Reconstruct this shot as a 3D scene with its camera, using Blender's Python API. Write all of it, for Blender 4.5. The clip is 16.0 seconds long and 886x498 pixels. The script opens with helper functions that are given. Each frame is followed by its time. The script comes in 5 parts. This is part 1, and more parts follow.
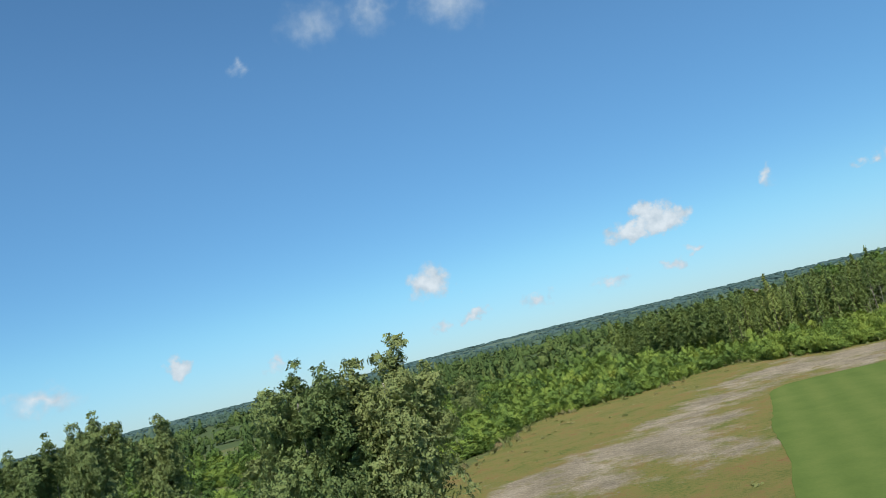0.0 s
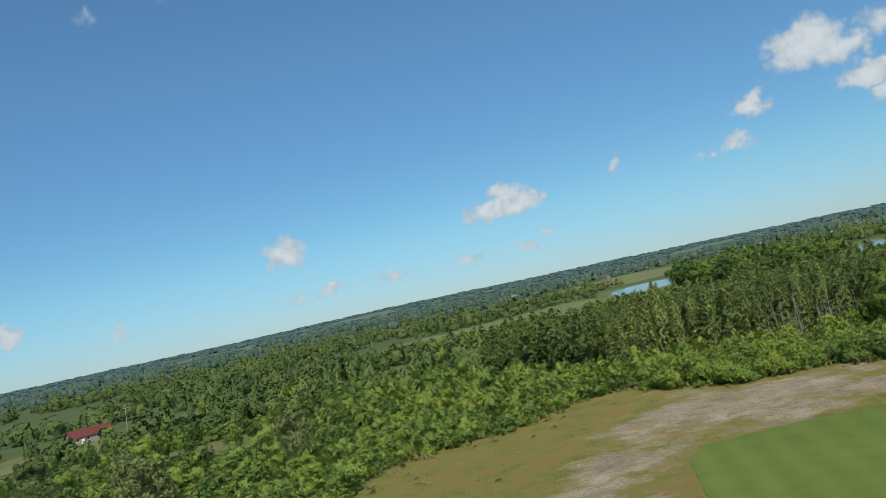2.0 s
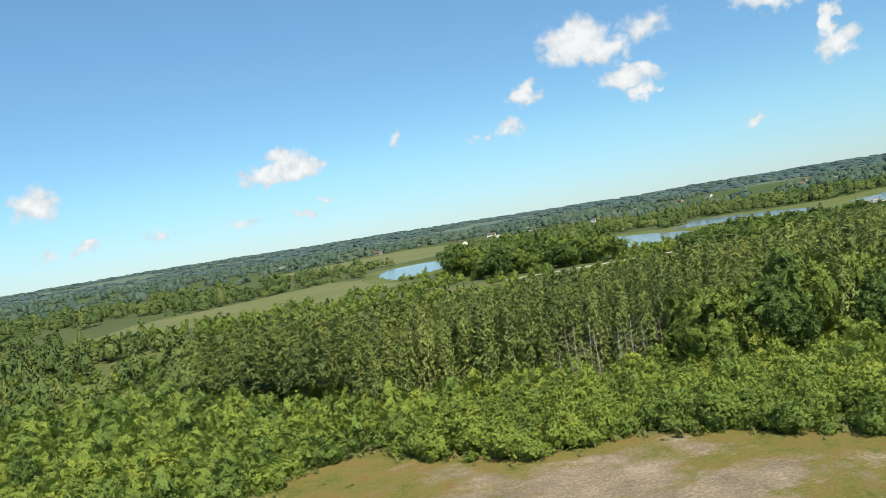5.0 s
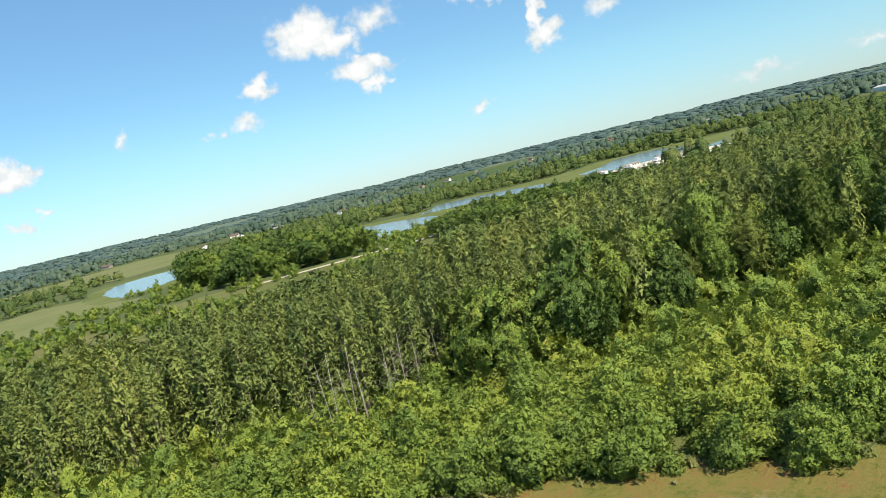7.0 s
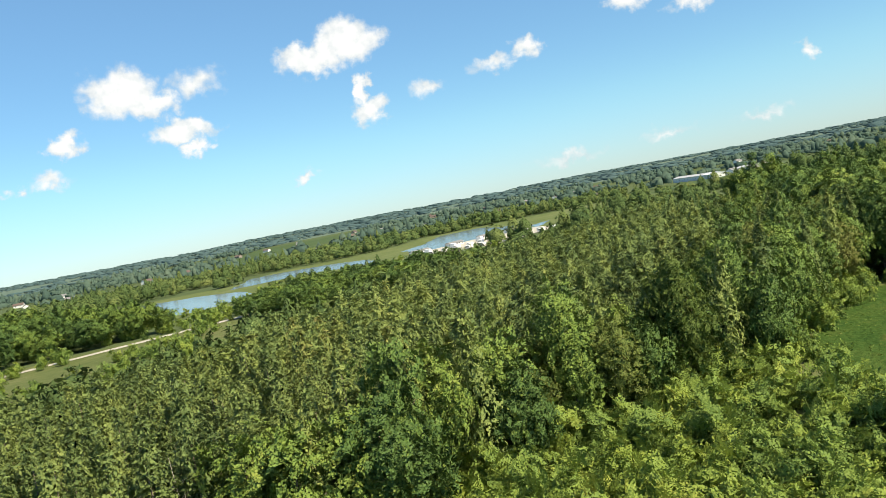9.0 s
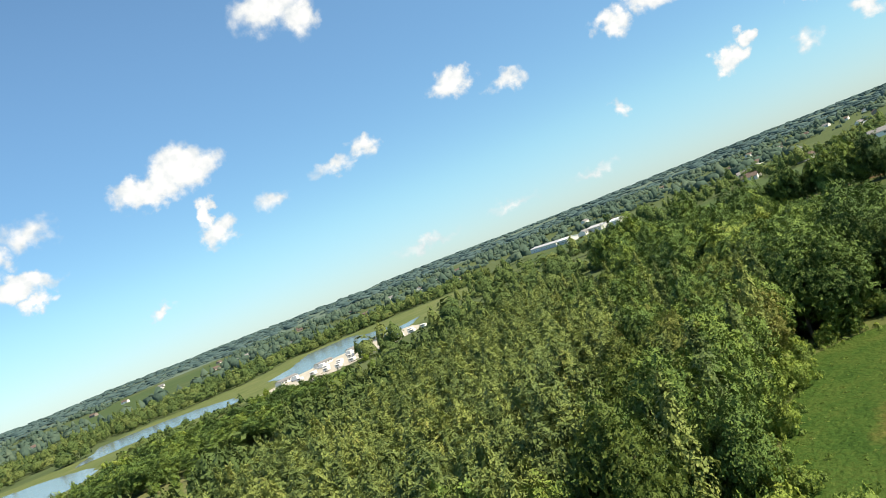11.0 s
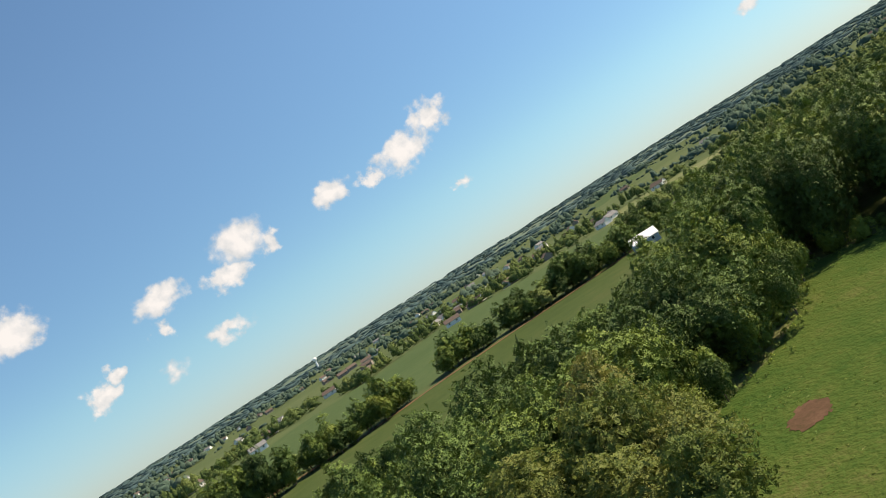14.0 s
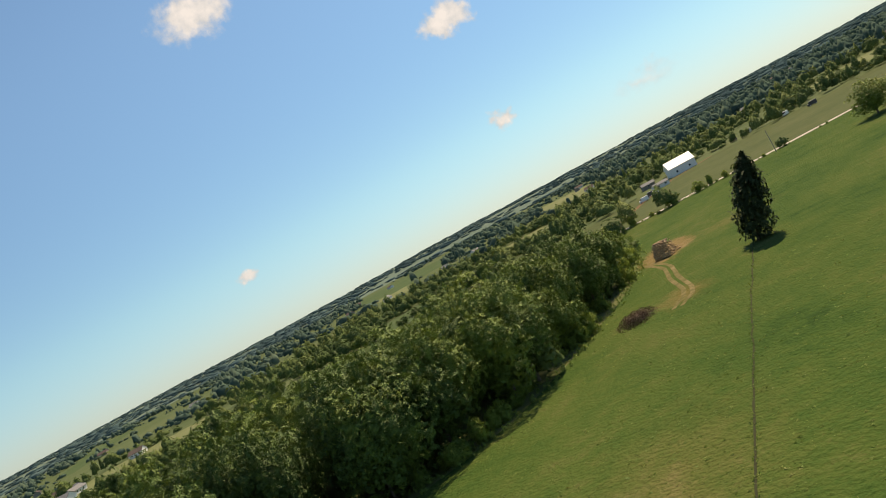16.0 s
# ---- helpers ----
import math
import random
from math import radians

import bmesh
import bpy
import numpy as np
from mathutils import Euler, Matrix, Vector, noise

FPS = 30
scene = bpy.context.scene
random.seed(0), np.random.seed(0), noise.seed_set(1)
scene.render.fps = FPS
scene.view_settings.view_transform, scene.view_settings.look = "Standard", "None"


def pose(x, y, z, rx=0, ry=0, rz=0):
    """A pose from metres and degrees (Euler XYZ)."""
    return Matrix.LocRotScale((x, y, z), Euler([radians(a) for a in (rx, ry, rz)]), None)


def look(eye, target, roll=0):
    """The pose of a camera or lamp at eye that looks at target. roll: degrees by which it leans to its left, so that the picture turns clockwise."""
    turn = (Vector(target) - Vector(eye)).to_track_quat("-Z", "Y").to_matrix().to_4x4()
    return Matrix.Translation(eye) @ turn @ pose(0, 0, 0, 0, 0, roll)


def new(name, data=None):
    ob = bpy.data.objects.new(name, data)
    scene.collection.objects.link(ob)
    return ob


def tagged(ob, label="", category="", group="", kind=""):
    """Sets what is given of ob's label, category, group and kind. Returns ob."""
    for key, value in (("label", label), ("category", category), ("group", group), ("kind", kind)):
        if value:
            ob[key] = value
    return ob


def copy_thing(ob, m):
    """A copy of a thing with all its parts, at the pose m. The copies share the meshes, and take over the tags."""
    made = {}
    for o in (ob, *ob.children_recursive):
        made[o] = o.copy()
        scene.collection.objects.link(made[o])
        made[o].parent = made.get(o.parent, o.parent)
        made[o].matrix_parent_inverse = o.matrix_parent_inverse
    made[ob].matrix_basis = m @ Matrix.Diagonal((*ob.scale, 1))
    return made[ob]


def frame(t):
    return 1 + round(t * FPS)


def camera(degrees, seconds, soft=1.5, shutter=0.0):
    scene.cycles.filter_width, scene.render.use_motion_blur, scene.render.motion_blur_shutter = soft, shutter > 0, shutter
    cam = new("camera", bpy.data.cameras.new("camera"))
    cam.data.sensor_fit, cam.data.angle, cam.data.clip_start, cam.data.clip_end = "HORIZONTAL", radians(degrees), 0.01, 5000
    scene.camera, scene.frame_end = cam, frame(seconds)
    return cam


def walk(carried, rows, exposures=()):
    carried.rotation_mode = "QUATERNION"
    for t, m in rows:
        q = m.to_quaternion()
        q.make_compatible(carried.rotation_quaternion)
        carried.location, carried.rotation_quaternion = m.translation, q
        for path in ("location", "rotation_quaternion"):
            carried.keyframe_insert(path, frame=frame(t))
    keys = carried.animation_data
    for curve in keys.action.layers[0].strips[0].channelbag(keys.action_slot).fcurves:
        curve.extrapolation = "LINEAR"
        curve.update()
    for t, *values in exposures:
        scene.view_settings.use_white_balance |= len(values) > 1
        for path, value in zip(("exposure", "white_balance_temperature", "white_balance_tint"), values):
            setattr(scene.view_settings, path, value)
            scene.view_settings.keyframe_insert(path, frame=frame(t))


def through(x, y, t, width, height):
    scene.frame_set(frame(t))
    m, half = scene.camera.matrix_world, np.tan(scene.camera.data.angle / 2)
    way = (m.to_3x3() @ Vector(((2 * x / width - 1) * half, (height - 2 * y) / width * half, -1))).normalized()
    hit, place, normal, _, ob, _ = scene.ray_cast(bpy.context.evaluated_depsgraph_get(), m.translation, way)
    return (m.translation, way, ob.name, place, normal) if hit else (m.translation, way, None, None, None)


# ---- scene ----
# ---- camera ----
cam = camera(58.2, 16.0, soft=0.65)
# seconds, x, y, z, yaw, pitch, roll of the model plane's camera
ROWS = [
    (0, 0.00, 0.00, 15.66, -2.10, 7.57, -13.66),
    (0.5, 0.82, 9.17, 17.58, -3.20, 10.66, -13.54),
    (1, 2.17, 17.69, 19.59, -4.90, 10.05, -14.21),
    (1.5, 4.05, 25.90, 20.98, -7.21, 6.72, -16.27),
    (2, 6.36, 33.51, 22.59, -11.61, 3.54, -12.28),
    (2.5, 8.86, 40.29, 23.76, -16.91, 3.10, -12.83),
    (3, 12.26, 47.59, 24.88, -21.91, 0.76, -6.52),
    (3.5, 16.06, 54.24, 25.49, -27.24, -2.00, 0.52),
    (3.7, 17.52, 56.86, 25.71, -28.38, -1.84, 0.48),
    (5.8, 34.04, 82.92, 27.08, -27.49, -2.39, -15.31),
    (6, 35.70, 85.23, 27.02, -29.26, -4.06, -15.69),
    (6.5, 40.21, 90.73, 26.60, -37.16, -6.87, -15.20),
    (7, 45.21, 95.95, 26.26, -44.36, -5.63, -13.47),
    (7.5, 50.28, 100.52, 26.29, -48.25, -3.02, -14.03),
    (8, 55.99, 104.79, 26.45, -51.52, -2.45, -12.97),
    (8.5, 61.69, 108.48, 26.58, -54.30, -2.76, -12.26),
    (9, 67.71, 111.99, 26.85, -57.96, -3.27, -11.08),
    (9.2, 70.14, 113.29, 26.94, -59.13, -2.85, -12.08),
    (11.3, 99.15, 122.96, 31.38, -70.86, 0.49, -22.59),
    (11.5, 102.23, 123.50, 31.37, -73.28, -0.14, -22.48),
    (12, 109.69, 124.41, 31.32, -81.11, -0.31, -27.19),
    (12.5, 116.53, 124.48, 31.60, -88.92, 1.24, -26.42),
    (13, 123.30, 123.45, 31.83, -97.39, 3.08, -30.39),
    (13.5, 130.23, 121.01, 31.95, -106.85, 3.27, -32.99),
    (14, 135.59, 117.55, 32.11, -116.80, 1.78, -32.40),
    (14.5, 139.73, 112.74, 31.97, -128.08, -0.11, -29.31),
    (15, 143.86, 106.85, 32.09, -137.10, 0.35, -32.75),
    (15.5, 146.01, 100.62, 31.69, -145.25, 0.64, -29.61),
    (16, 148.27, 93.40, 31.91, -155.82, -0.53, -28.65),
]
walk(cam, [(t, pose(x, y, z, 90 + p, 0, yaw) @ pose(0, 0, 0, 0, 0, roll)) for t, x, y, z, yaw, p, roll in ROWS],
     exposures=[(0.0, 0.48, 6750, 2), (0.5, 0.36, 6600, 1), (1.0, 0.33, 6700, 2), (2.0, 0.25, 7000, 3), (3.0, 0.31, 7200, 4), (3.5, 0.54, 7300, 5), (6.0, 0.79, 7800, 6), (7.0, 0.90, 7900, 6), (9.0, 0.97, 8000, 6),
                (11.5, 1.00, 8200, 8), (12.5, 1.03, 8500, 10), (13.0, 0.88, 8500, 10), (13.5, 0.90, 8500, 11), (14.0, 0.75, 8600, 12), (14.5, 0.79, 9000, 13), (15.0, 0.91, 9200, 13), (15.5, 0.64, 9500, 13), (16.0, 0.62, 9600, 14)])

# ---- light ----
SUN_AZ, SUN_EL = 187.0, 51.0  # degrees clockwise from +y, above the horizon
sun = new("sun", bpy.data.lights.new("sun", "SUN"))
sun.data.energy, sun.data.angle, sun.data.color = 4.0, radians(0.53), (1.0, 0.95, 0.86)
a, e = radians(SUN_AZ), radians(SUN_EL)
sun.matrix_world = look((math.sin(a) * math.cos(e) * 300, math.cos(a) * math.cos(e) * 300, math.sin(e) * 300), (0, 0, 0))

world = bpy.data.worlds.new("sky")
scene.world = world
world.use_nodes = True
wn, wl = world.node_tree.nodes, world.node_tree.links
wn.clear()


def wmath(op, a_, b_=None, c_=None, clamp=False):
    n = wn.new("ShaderNodeMath")
    n.operation, n.use_clamp = op, clamp
    for i, v in enumerate((a_, b_, c_)):
        if v is None:
            continue
        if isinstance(v, (int, float)):
            n.inputs[i].default_value = v
        else:
            wl.new(v, n.inputs[i])
    return n.outputs[0]


sky = wn.new("ShaderNodeTexSky")
sky.sky_type, sky.sun_disc = "NISHITA", False
sky.sun_elevation, sky.sun_rotation = radians(SUN_EL), radians(SUN_AZ)
sky.altitude, sky.air_density, sky.dust_density, sky.ozone_density = 100, 1.0, 0.08, 2.2
geo = wn.new("ShaderNodeTexCoord")
sep = wn.new("ShaderNodeSeparateXYZ")
wl.new(geo.outputs["Generated"], sep.inputs[0])
az_deg = wmath("MULTIPLY", wmath("ARCTAN2", sep.outputs[0], sep.outputs[1]), 57.29578)
az_deg = wmath("WRAP", az_deg, 240.0, -120.0)
el_deg = wmath("MULTIPLY", wmath("ARCSINE", sep.outputs[2]), 57.29578)
where = wn.new("ShaderNodeCombineXYZ")
wl.new(az_deg, where.inputs[0])
wl.new(el_deg, where.inputs[1])
# ragged edges of the cumulus
warp = wn.new("ShaderNodeTexNoise")
warp.inputs["Scale"].default_value, warp.inputs["Detail"].default_value = 0.85, 7.0
warp.inputs["Roughness"].default_value = 0.53
wl.new(where.outputs[0], warp.inputs["Vector"])
shift = wn.new("ShaderNodeVectorMath")
shift.operation = "MULTIPLY_ADD"
shift.inputs[1].default_value, shift.inputs[2].default_value = (3.5, 2.5, 0), (-1.75, -1.25, 0)
wl.new(warp.outputs["Color"], shift.inputs[0])
spot = wn.new("ShaderNodeVectorMath")
spot.operation = "ADD"
wl.new(where.outputs[0], spot.inputs[0])
wl.new(shift.outputs[0], spot.inputs[1])

# cumulus clouds: azimuth, elevation, half width, half height, density
CLOUDS = (
    ((-3.5, 24.9, 3.0, 1.7, .26), (0.9, 25.1, 1.9, 2.0, .26), (7.4, 24.8, 3.4, 2.6, .38), (-9.4, 22.8, 1.0, .6, .25)),
    ((.5, 5.4, 1.7, 1.3, .9), (15.4, 5.5, 1.9, .8, 1), (17.9, 5.5, 1.8, .9, 1.1), (16.9, 6.3, 1.4, 1.0, 1)),
    ((3.2, 2.35, 1.2, .45, .7), (7.8, 2.6, 1.0, .6, .6), (13.1, 2.5, 1.5, .5, .5), (-11.2, 2.5, .6, .8, .6), (-17.6, 3.5, .8, .7, .7)),
    ((-26, 3.2, 2.4, 1.0, .5), (.7, 2.3, .7, .5, .5), (25, 6.8, .6, .8, .5), (31, 5.8, .7, .5, .6), (33.1, 6.3, 1.5, .6, .6)),
    ((34.2, 8.25, 1.2, .8, .9), (19.2, 3.15, .8, .4, .6), (17.6, 2.5, .7, .4, .6), (38.4, 11.2, 2.6, 1.7, 1.1), (40.3, 10.2, 1.8, 1.1, 1)),
    ((43.3, 11.2, 2.0, 1.2, .7), (41.9, 8.2, 2.4, 1.0, 1.1), (42.5, 6.9, 1.2, .6, .8), (51.4, 11.6, 2.6, 1.2, 1.2), (54.2, 12.3, 2.5, 1.6, 1.2)),
    ((54.6, 7.6, 1.4, 1.2, 1), (54.6, 9.0, .8, 1.0, 1), (59.1, 8.2, 1.5, .7, .6), (66.5, 9.5, 1.2, .9, .8), (64.1, 8.8, 1.9, .6, .6)),
    ((49.4, 3.75, 1.1, .45, .7), (63.6, 20.5, 2.9, 1.6, .9), (65.6, 19.4, 1.5, 1.4, .8), (74, 11.3, 1.6, 1.1, 1), (77.9, 10, 1.5, .8, .8)),
    ((84.4, 5.15, .7, .6, .6), (89.1, 11.8, 2.2, 1.5, 1.2), (86.0, 10.6, 1.4, 1.1, 1), (92.1, 5.4, 1.1, .9, 1), (93.4, 6.2, .8, .7, 1)),
    ((104.8, 9.9, 2.2, 1.6, .9), (103, 8.1, 1.9, 1.0, 1.1), (106.4, 8.8, 1.0, .9, .8), (98.2, 9, 2.0, 1.1, 1), (101, 5, 1.9, .7, .8)),
    ((97.4, 7, .8, .7, .7), (96.6, 4.5, 1.3, .6, .5), (112.1, 9.5, 1.5, 1.0, 1), (118.2, 9.2, 2.3, 1.2, 1.1), (120.9, 10.4, 1.7, 1.2, 1.1)),
    ((115.2, 8.9, 1.1, .5, .7), (120.6, 5.2, .7, .6, .7), (142.9, 4.2, 1.1, .6, .7), (164, 5.65, 1.1, .7, .7), (148.2, 21.6, 3.0, 1.7, 1)),
    ((163.9, 13.6, 2.0, 1.3, 1), (75, 1.7, 2.4, .45, .4), (68, 1.45, 3.0, .45, .4), (81, 1.6, 2.0, .4, .4), (174, 3.3, 2.5, .8, .3)),
)
thick = None
for group in CLOUDS:
    for ca, ce, cw, ch, cd in group:
        rel = wn.new("ShaderNodeVectorMath")
        rel.operation = "MULTIPLY_ADD"
        rel.inputs[1].default_value, rel.inputs[2].default_value = (.88 / cw, .88 / ch, 0), (-.88 * ca / cw, -.88 * ce / ch, 0)
        wl.new(spot.outputs[0], rel.inputs[0])
        far_off = wn.new("ShaderNodeVectorMath")
        far_off.operation = "LENGTH"
        wl.new(rel.outputs[0], far_off.inputs[0])
        body = wmath("MULTIPLY_ADD", far_off.outputs["Value"], -cd, cd)
        thick = body if thick is None else wmath("SMOOTH_MAX", thick, body, 0.12)
cover = wn.new("ShaderNodeMapRange")
cover.interpolation_type = "SMOOTHSTEP"
cover.inputs["From Min"].default_value, cover.inputs["From Max"].default_value = 0.0, 0.55
wl.new(thick, cover.inputs["Value"])
puff = wn.new("ShaderNodeTexNoise")
puff.inputs["Scale"].default_value, puff.inputs["Detail"].default_value = 1.1, 4.0
wl.new(where.outputs[0], puff.inputs["Vector"])
bright = wmath("ADD", wmath("MULTIPLY", thick, 0.8), wmath("MULTIPLY_ADD", puff.outputs["Fac"], 1.6, -0.55), clamp=True)
white = wn.new("ShaderNodeMix")
white.data_type = "RGBA"
white.inputs["A"].default_value, white.inputs["B"].default_value = (0.30, 0.37, 0.47, 1), (0.53, 0.57, 0.66, 1)
wl.new(bright, white.inputs["Factor"])
SKY_STRENGTH = 0.085
lift = wn.new("ShaderNodeValToRGB")
lift.color_ramp.interpolation = "EASE"
lift.color_ramp.elements.new(0.25)
for el_, (p_, tint_) in zip(lift.color_ramp.elements, ((0.0, (0.43, 0.66, 1.07)), (0.25, (0.49, 0.785, 1.04)), (1.0, (0.655, 0.985, 1.22)))):
    el_.position, el_.color = p_, (*(SKY_STRENGTH * c for c in tint_), 1)
wl.new(wmath("DIVIDE", el_deg, 24.0, clamp=True), lift.inputs[0])
clear_air = wn.new("ShaderNodeVectorMath")
clear_air.operation = "MULTIPLY"
wl.new(sky.outputs[0], clear_air.inputs[0])
wl.new(lift.outputs[0], clear_air.inputs[1])
blend = wn.new("ShaderNodeMix")
blend.data_type = "RGBA"
wl.new(wmath("MULTIPLY", cover.outputs[0], 0.95), blend.inputs["Factor"])
wl.new(clear_air.outputs[0], blend.inputs["A"])
wl.new(white.outputs["Result"], blend.inputs["B"])
back = wn.new("ShaderNodeBackground")
wl.new(blend.outputs["Result"], back.inputs["Color"])
wout = wn.new("ShaderNodeOutputWorld")
wl.new(back.outputs[0], wout.inputs["Surface"])


# ---- materials ----
def nodes_of(name):
    m = bpy.data.materials.new(name)
    m.use_nodes = True
    return m, m.node_tree.nodes, m.node_tree.links, m.node_tree.nodes["Principled BSDF"]


def ramp(nodes, links, fac, stops):
    r = nodes.new("ShaderNodeValToRGB")
    els = r.color_ramp.elements
    while len(els) < len(stops):
        els.new(0.5)
    for el, (p, c) in zip(els, stops):
        el.position, el.color = p, (*c, 1)
    links.new(fac, r.inputs[0])
    return r.outputs[0]


def noise_at(nodes, links, scale, detail=4.0, rough=0.55, coords=None):
    n = nodes.new("ShaderNodeTexNoise")
    n.inputs["Scale"].default_value, n.inputs["Detail"].default_value, n.inputs["Roughness"].default_value = scale, detail, rough
    if coords is None:
        coords = nodes.new("ShaderNodeNewGeometry").outputs["Position"]
    links.new(coords, n.inputs["Vector"])
    return n.outputs["Fac"]


def calc(nodes, links, op, *vals, clamp=False):
    n = nodes.new("ShaderNodeMath")
    n.operation, n.use_clamp = op, clamp
    for i, v in enumerate(vals):
        if isinstance(v, (int, float)):
            n.inputs[i].default_value = v
        else:
            links.new(v, n.inputs[i])
    return n.outputs[0]


def mixed(nodes, links, fac, c1, c2):
    n = nodes.new("ShaderNodeMix")
    n.data_type = "RGBA"
    for key, v in (("Factor", fac), ("A", c1), ("B", c2)):
        if isinstance(v, tuple):
            n.inputs[key].default_value = (*v, 1)
        elif isinstance(v, (int, float)):
            n.inputs[key].default_value = v
        else:
            links.new(v, n.inputs[key])
    return n.outputs["Result"]


def bumped(nodes, links, bsdf, height, strength, distance):
    b = nodes.new("ShaderNodeBump")
    b.inputs["Strength"].default_value, b.inputs["Distance"].default_value = strength, distance
    links.new(height, b.inputs["Height"])
    links.new(b.outputs[0], bsdf.inputs["Normal"])


def leaf_material(name, stops, cells=7.0, cut=.56, patch=0.03, through=0.3, stretch=(1, 1, 1), tinted=.56, wild=1.0, gloss=.14):
    """Foliage: one tint for each plant (Object Info's random or the tint attribute), sprays cut into small leaves, each with its own tint and tilt."""
    m, n, l, bsdf = nodes_of(name)
    info, attr = n.new("ShaderNodeObjectInfo"), n.new("ShaderNodeAttribute")
    attr.attribute_name = "tint"
    geom = n.new("ShaderNodeNewGeometry")
    at = n.new("ShaderNodeVectorMath")
    at.operation = "MULTIPLY"
    at.inputs[1].default_value = tuple(cells * k for k in stretch)
    l.new(geom.outputs["Position"], at.inputs[0])
    leaf = n.new("ShaderNodeTexVoronoi")
    leaf.inputs["Scale"].default_value = 1.0
    l.new(at.outputs[0], leaf.inputs["Vector"])
    tint = calc(n, l, "FRACT", calc(n, l, "ADD", info.outputs["Random"], attr.outputs["Fac"]))
    own = n.new("ShaderNodeSeparateXYZ")
    l.new(leaf.outputs["Color"], own.inputs[0])
    one = calc(n, l, "MULTIPLY_ADD", own.outputs[0], 0.16, -0.08)
    spray = calc(n, l, "MULTIPLY_ADD", geom.outputs["Random Per Island"], 0.22, -0.11)
    area = calc(n, l, "MULTIPLY_ADD", noise_at(n, l, patch, 2), 0.6, -0.3)
    fac = calc(n, l, "ADD", calc(n, l, "ADD", calc(n, l, "MULTIPLY_ADD", tint, tinted, .48 - tinted / 2), one), calc(n, l, "ADD", spray, area), clamp=True)
    col = ramp(n, l, fac, stops)
    tilt = n.new("ShaderNodeVectorMath")
    tilt.operation = "MULTIPLY_ADD"
    tilt.inputs[1].default_value, tilt.inputs[2].default_value = (1.7 * wild, 1.7 * wild, 1.4 * wild), (-.85 * wild, -.85 * wild, -.65 * wild)
    l.new(leaf.outputs["Color"], tilt.inputs[0])
    turn = n.new("ShaderNodeVectorMath")
    turn.operation = "ADD"
    l.new(geom.outputs["Normal"], turn.inputs[0])
    l.new(tilt.outputs[0], turn.inputs[1])
    face = n.new("ShaderNodeVectorMath")
    face.operation = "NORMALIZE"
    l.new(turn.outputs[0], face.inputs[0])
    l.new(col, bsdf.inputs["Base Color"])
    l.new(face.outputs[0], bsdf.inputs["Normal"])
    bsdf.inputs["Roughness"].default_value = 0.6
    bsdf.inputs["Specular IOR Level"].default_value = gloss
    thin = n.new("ShaderNodeBsdfTranslucent")
    l.new(col, thin.inputs["Color"])
    l.new(face.outputs[0], thin.inputs["Normal"])
    mix = n.new("ShaderNodeMixShader")
    mix.inputs[0].default_value = through
    l.new(bsdf.outputs[0], mix.inputs[1])
    l.new(thin.outputs[0], mix.inputs[2])
    if cut:
        gap_ = n.new("ShaderNodeBsdfTransparent")
        holes = n.new("ShaderNodeMixShader")
        l.new(calc(n, l, "LESS_THAN", leaf.outputs["Distance"], cut), holes.inputs[0])
        l.new(gap_.outputs[0], holes.inputs[1])
        l.new(mix.outputs[0], holes.inputs[2])
        mix = holes
    l.new(mix.outputs[0], n["Material Output"].inputs["Surface"])
    return m


SHRUB = leaf_material("shrub_leaves", ((0.0, (0.092, 0.146, 0.042)), (.35, (0.156, 0.236, 0.056)), (.7, (0.236, 0.310, 0.062)), (1, (0.335, 0.346, 0.074))), tinted=.5, cells=5.6, wild=.55)
BROAD = leaf_material("broad_leaves", ((0.0, (0.038, 0.075, 0.022)), (.45, (0.092, 0.158, 0.040)), (.8, (0.165, 0.235, 0.048)), (1, (0.250, 0.275, 0.062))), through=.10, wild=.9, cells=5.2)
ASH = leaf_material("yellowing_leaves", ((0.0, (0.084, 0.130, 0.030)), (.5, (0.140, 0.180, 0.045)), (1, (0.223, 0.215, 0.067))), tinted=.75, cells=5.6, wild=.6)
POPLAR = leaf_material("poplar_leaves", ((0.0, (0.079, 0.125, 0.046)), (.5, (0.177, 0.230, 0.084)), (1, (0.307, 0.335, 0.138))), cells=8, wild=.8)
PINE = leaf_material("pine_needles", ((0.0, (0.084, 0.128, 0.044)), (.4, (0.164, 0.222, 0.070)), (.8, (0.236, 0.286, 0.080)), (1, (0.310, 0.276, 0.092))), cells=4.8, cut=.54, stretch=(1, 1, .62), through=.22, wild=.65)
DARKPINE = leaf_material("cedar_foliage", ((0.0, (.014, .025, .013)), (.5, (.030, .046, .020)), (1, (.056, .072, .028))), cells=7, cut=.8, through=.06, wild=.5, gloss=.05)
MIDWOOD = leaf_material("mid_wood_leaves", ((0.0, (0.052, 0.088, 0.034)), (.5, (0.096, 0.142, 0.048)), (1, (0.165, 0.192, 0.064))), cells=1.7, cut=.66, patch=.01, through=.16, wild=.55, gloss=.02)
# foliage green with some grey-blue distance haze mixed into the colour
FARWOOD = leaf_material("far_wood_hazed_leaves", ((0.0, (0.058, 0.098, 0.080)), (.5, (0.084, 0.132, 0.100)), (1, (0.128, 0.172, 0.118))), cells=.3, cut=0, patch=.006, through=.22, wild=.3, gloss=0)
# skyline leaves painted paler and bluer, standing in for aerial haze
HAZEWOOD = leaf_material("haze_tinted_leaves", ((0.0, (0.080, 0.138, 0.142)), (.5, (0.100, 0.164, 0.164)), (1, (0.126, 0.190, 0.176))), cells=.1, cut=0, patch=.003, through=.35, wild=.15, gloss=0)
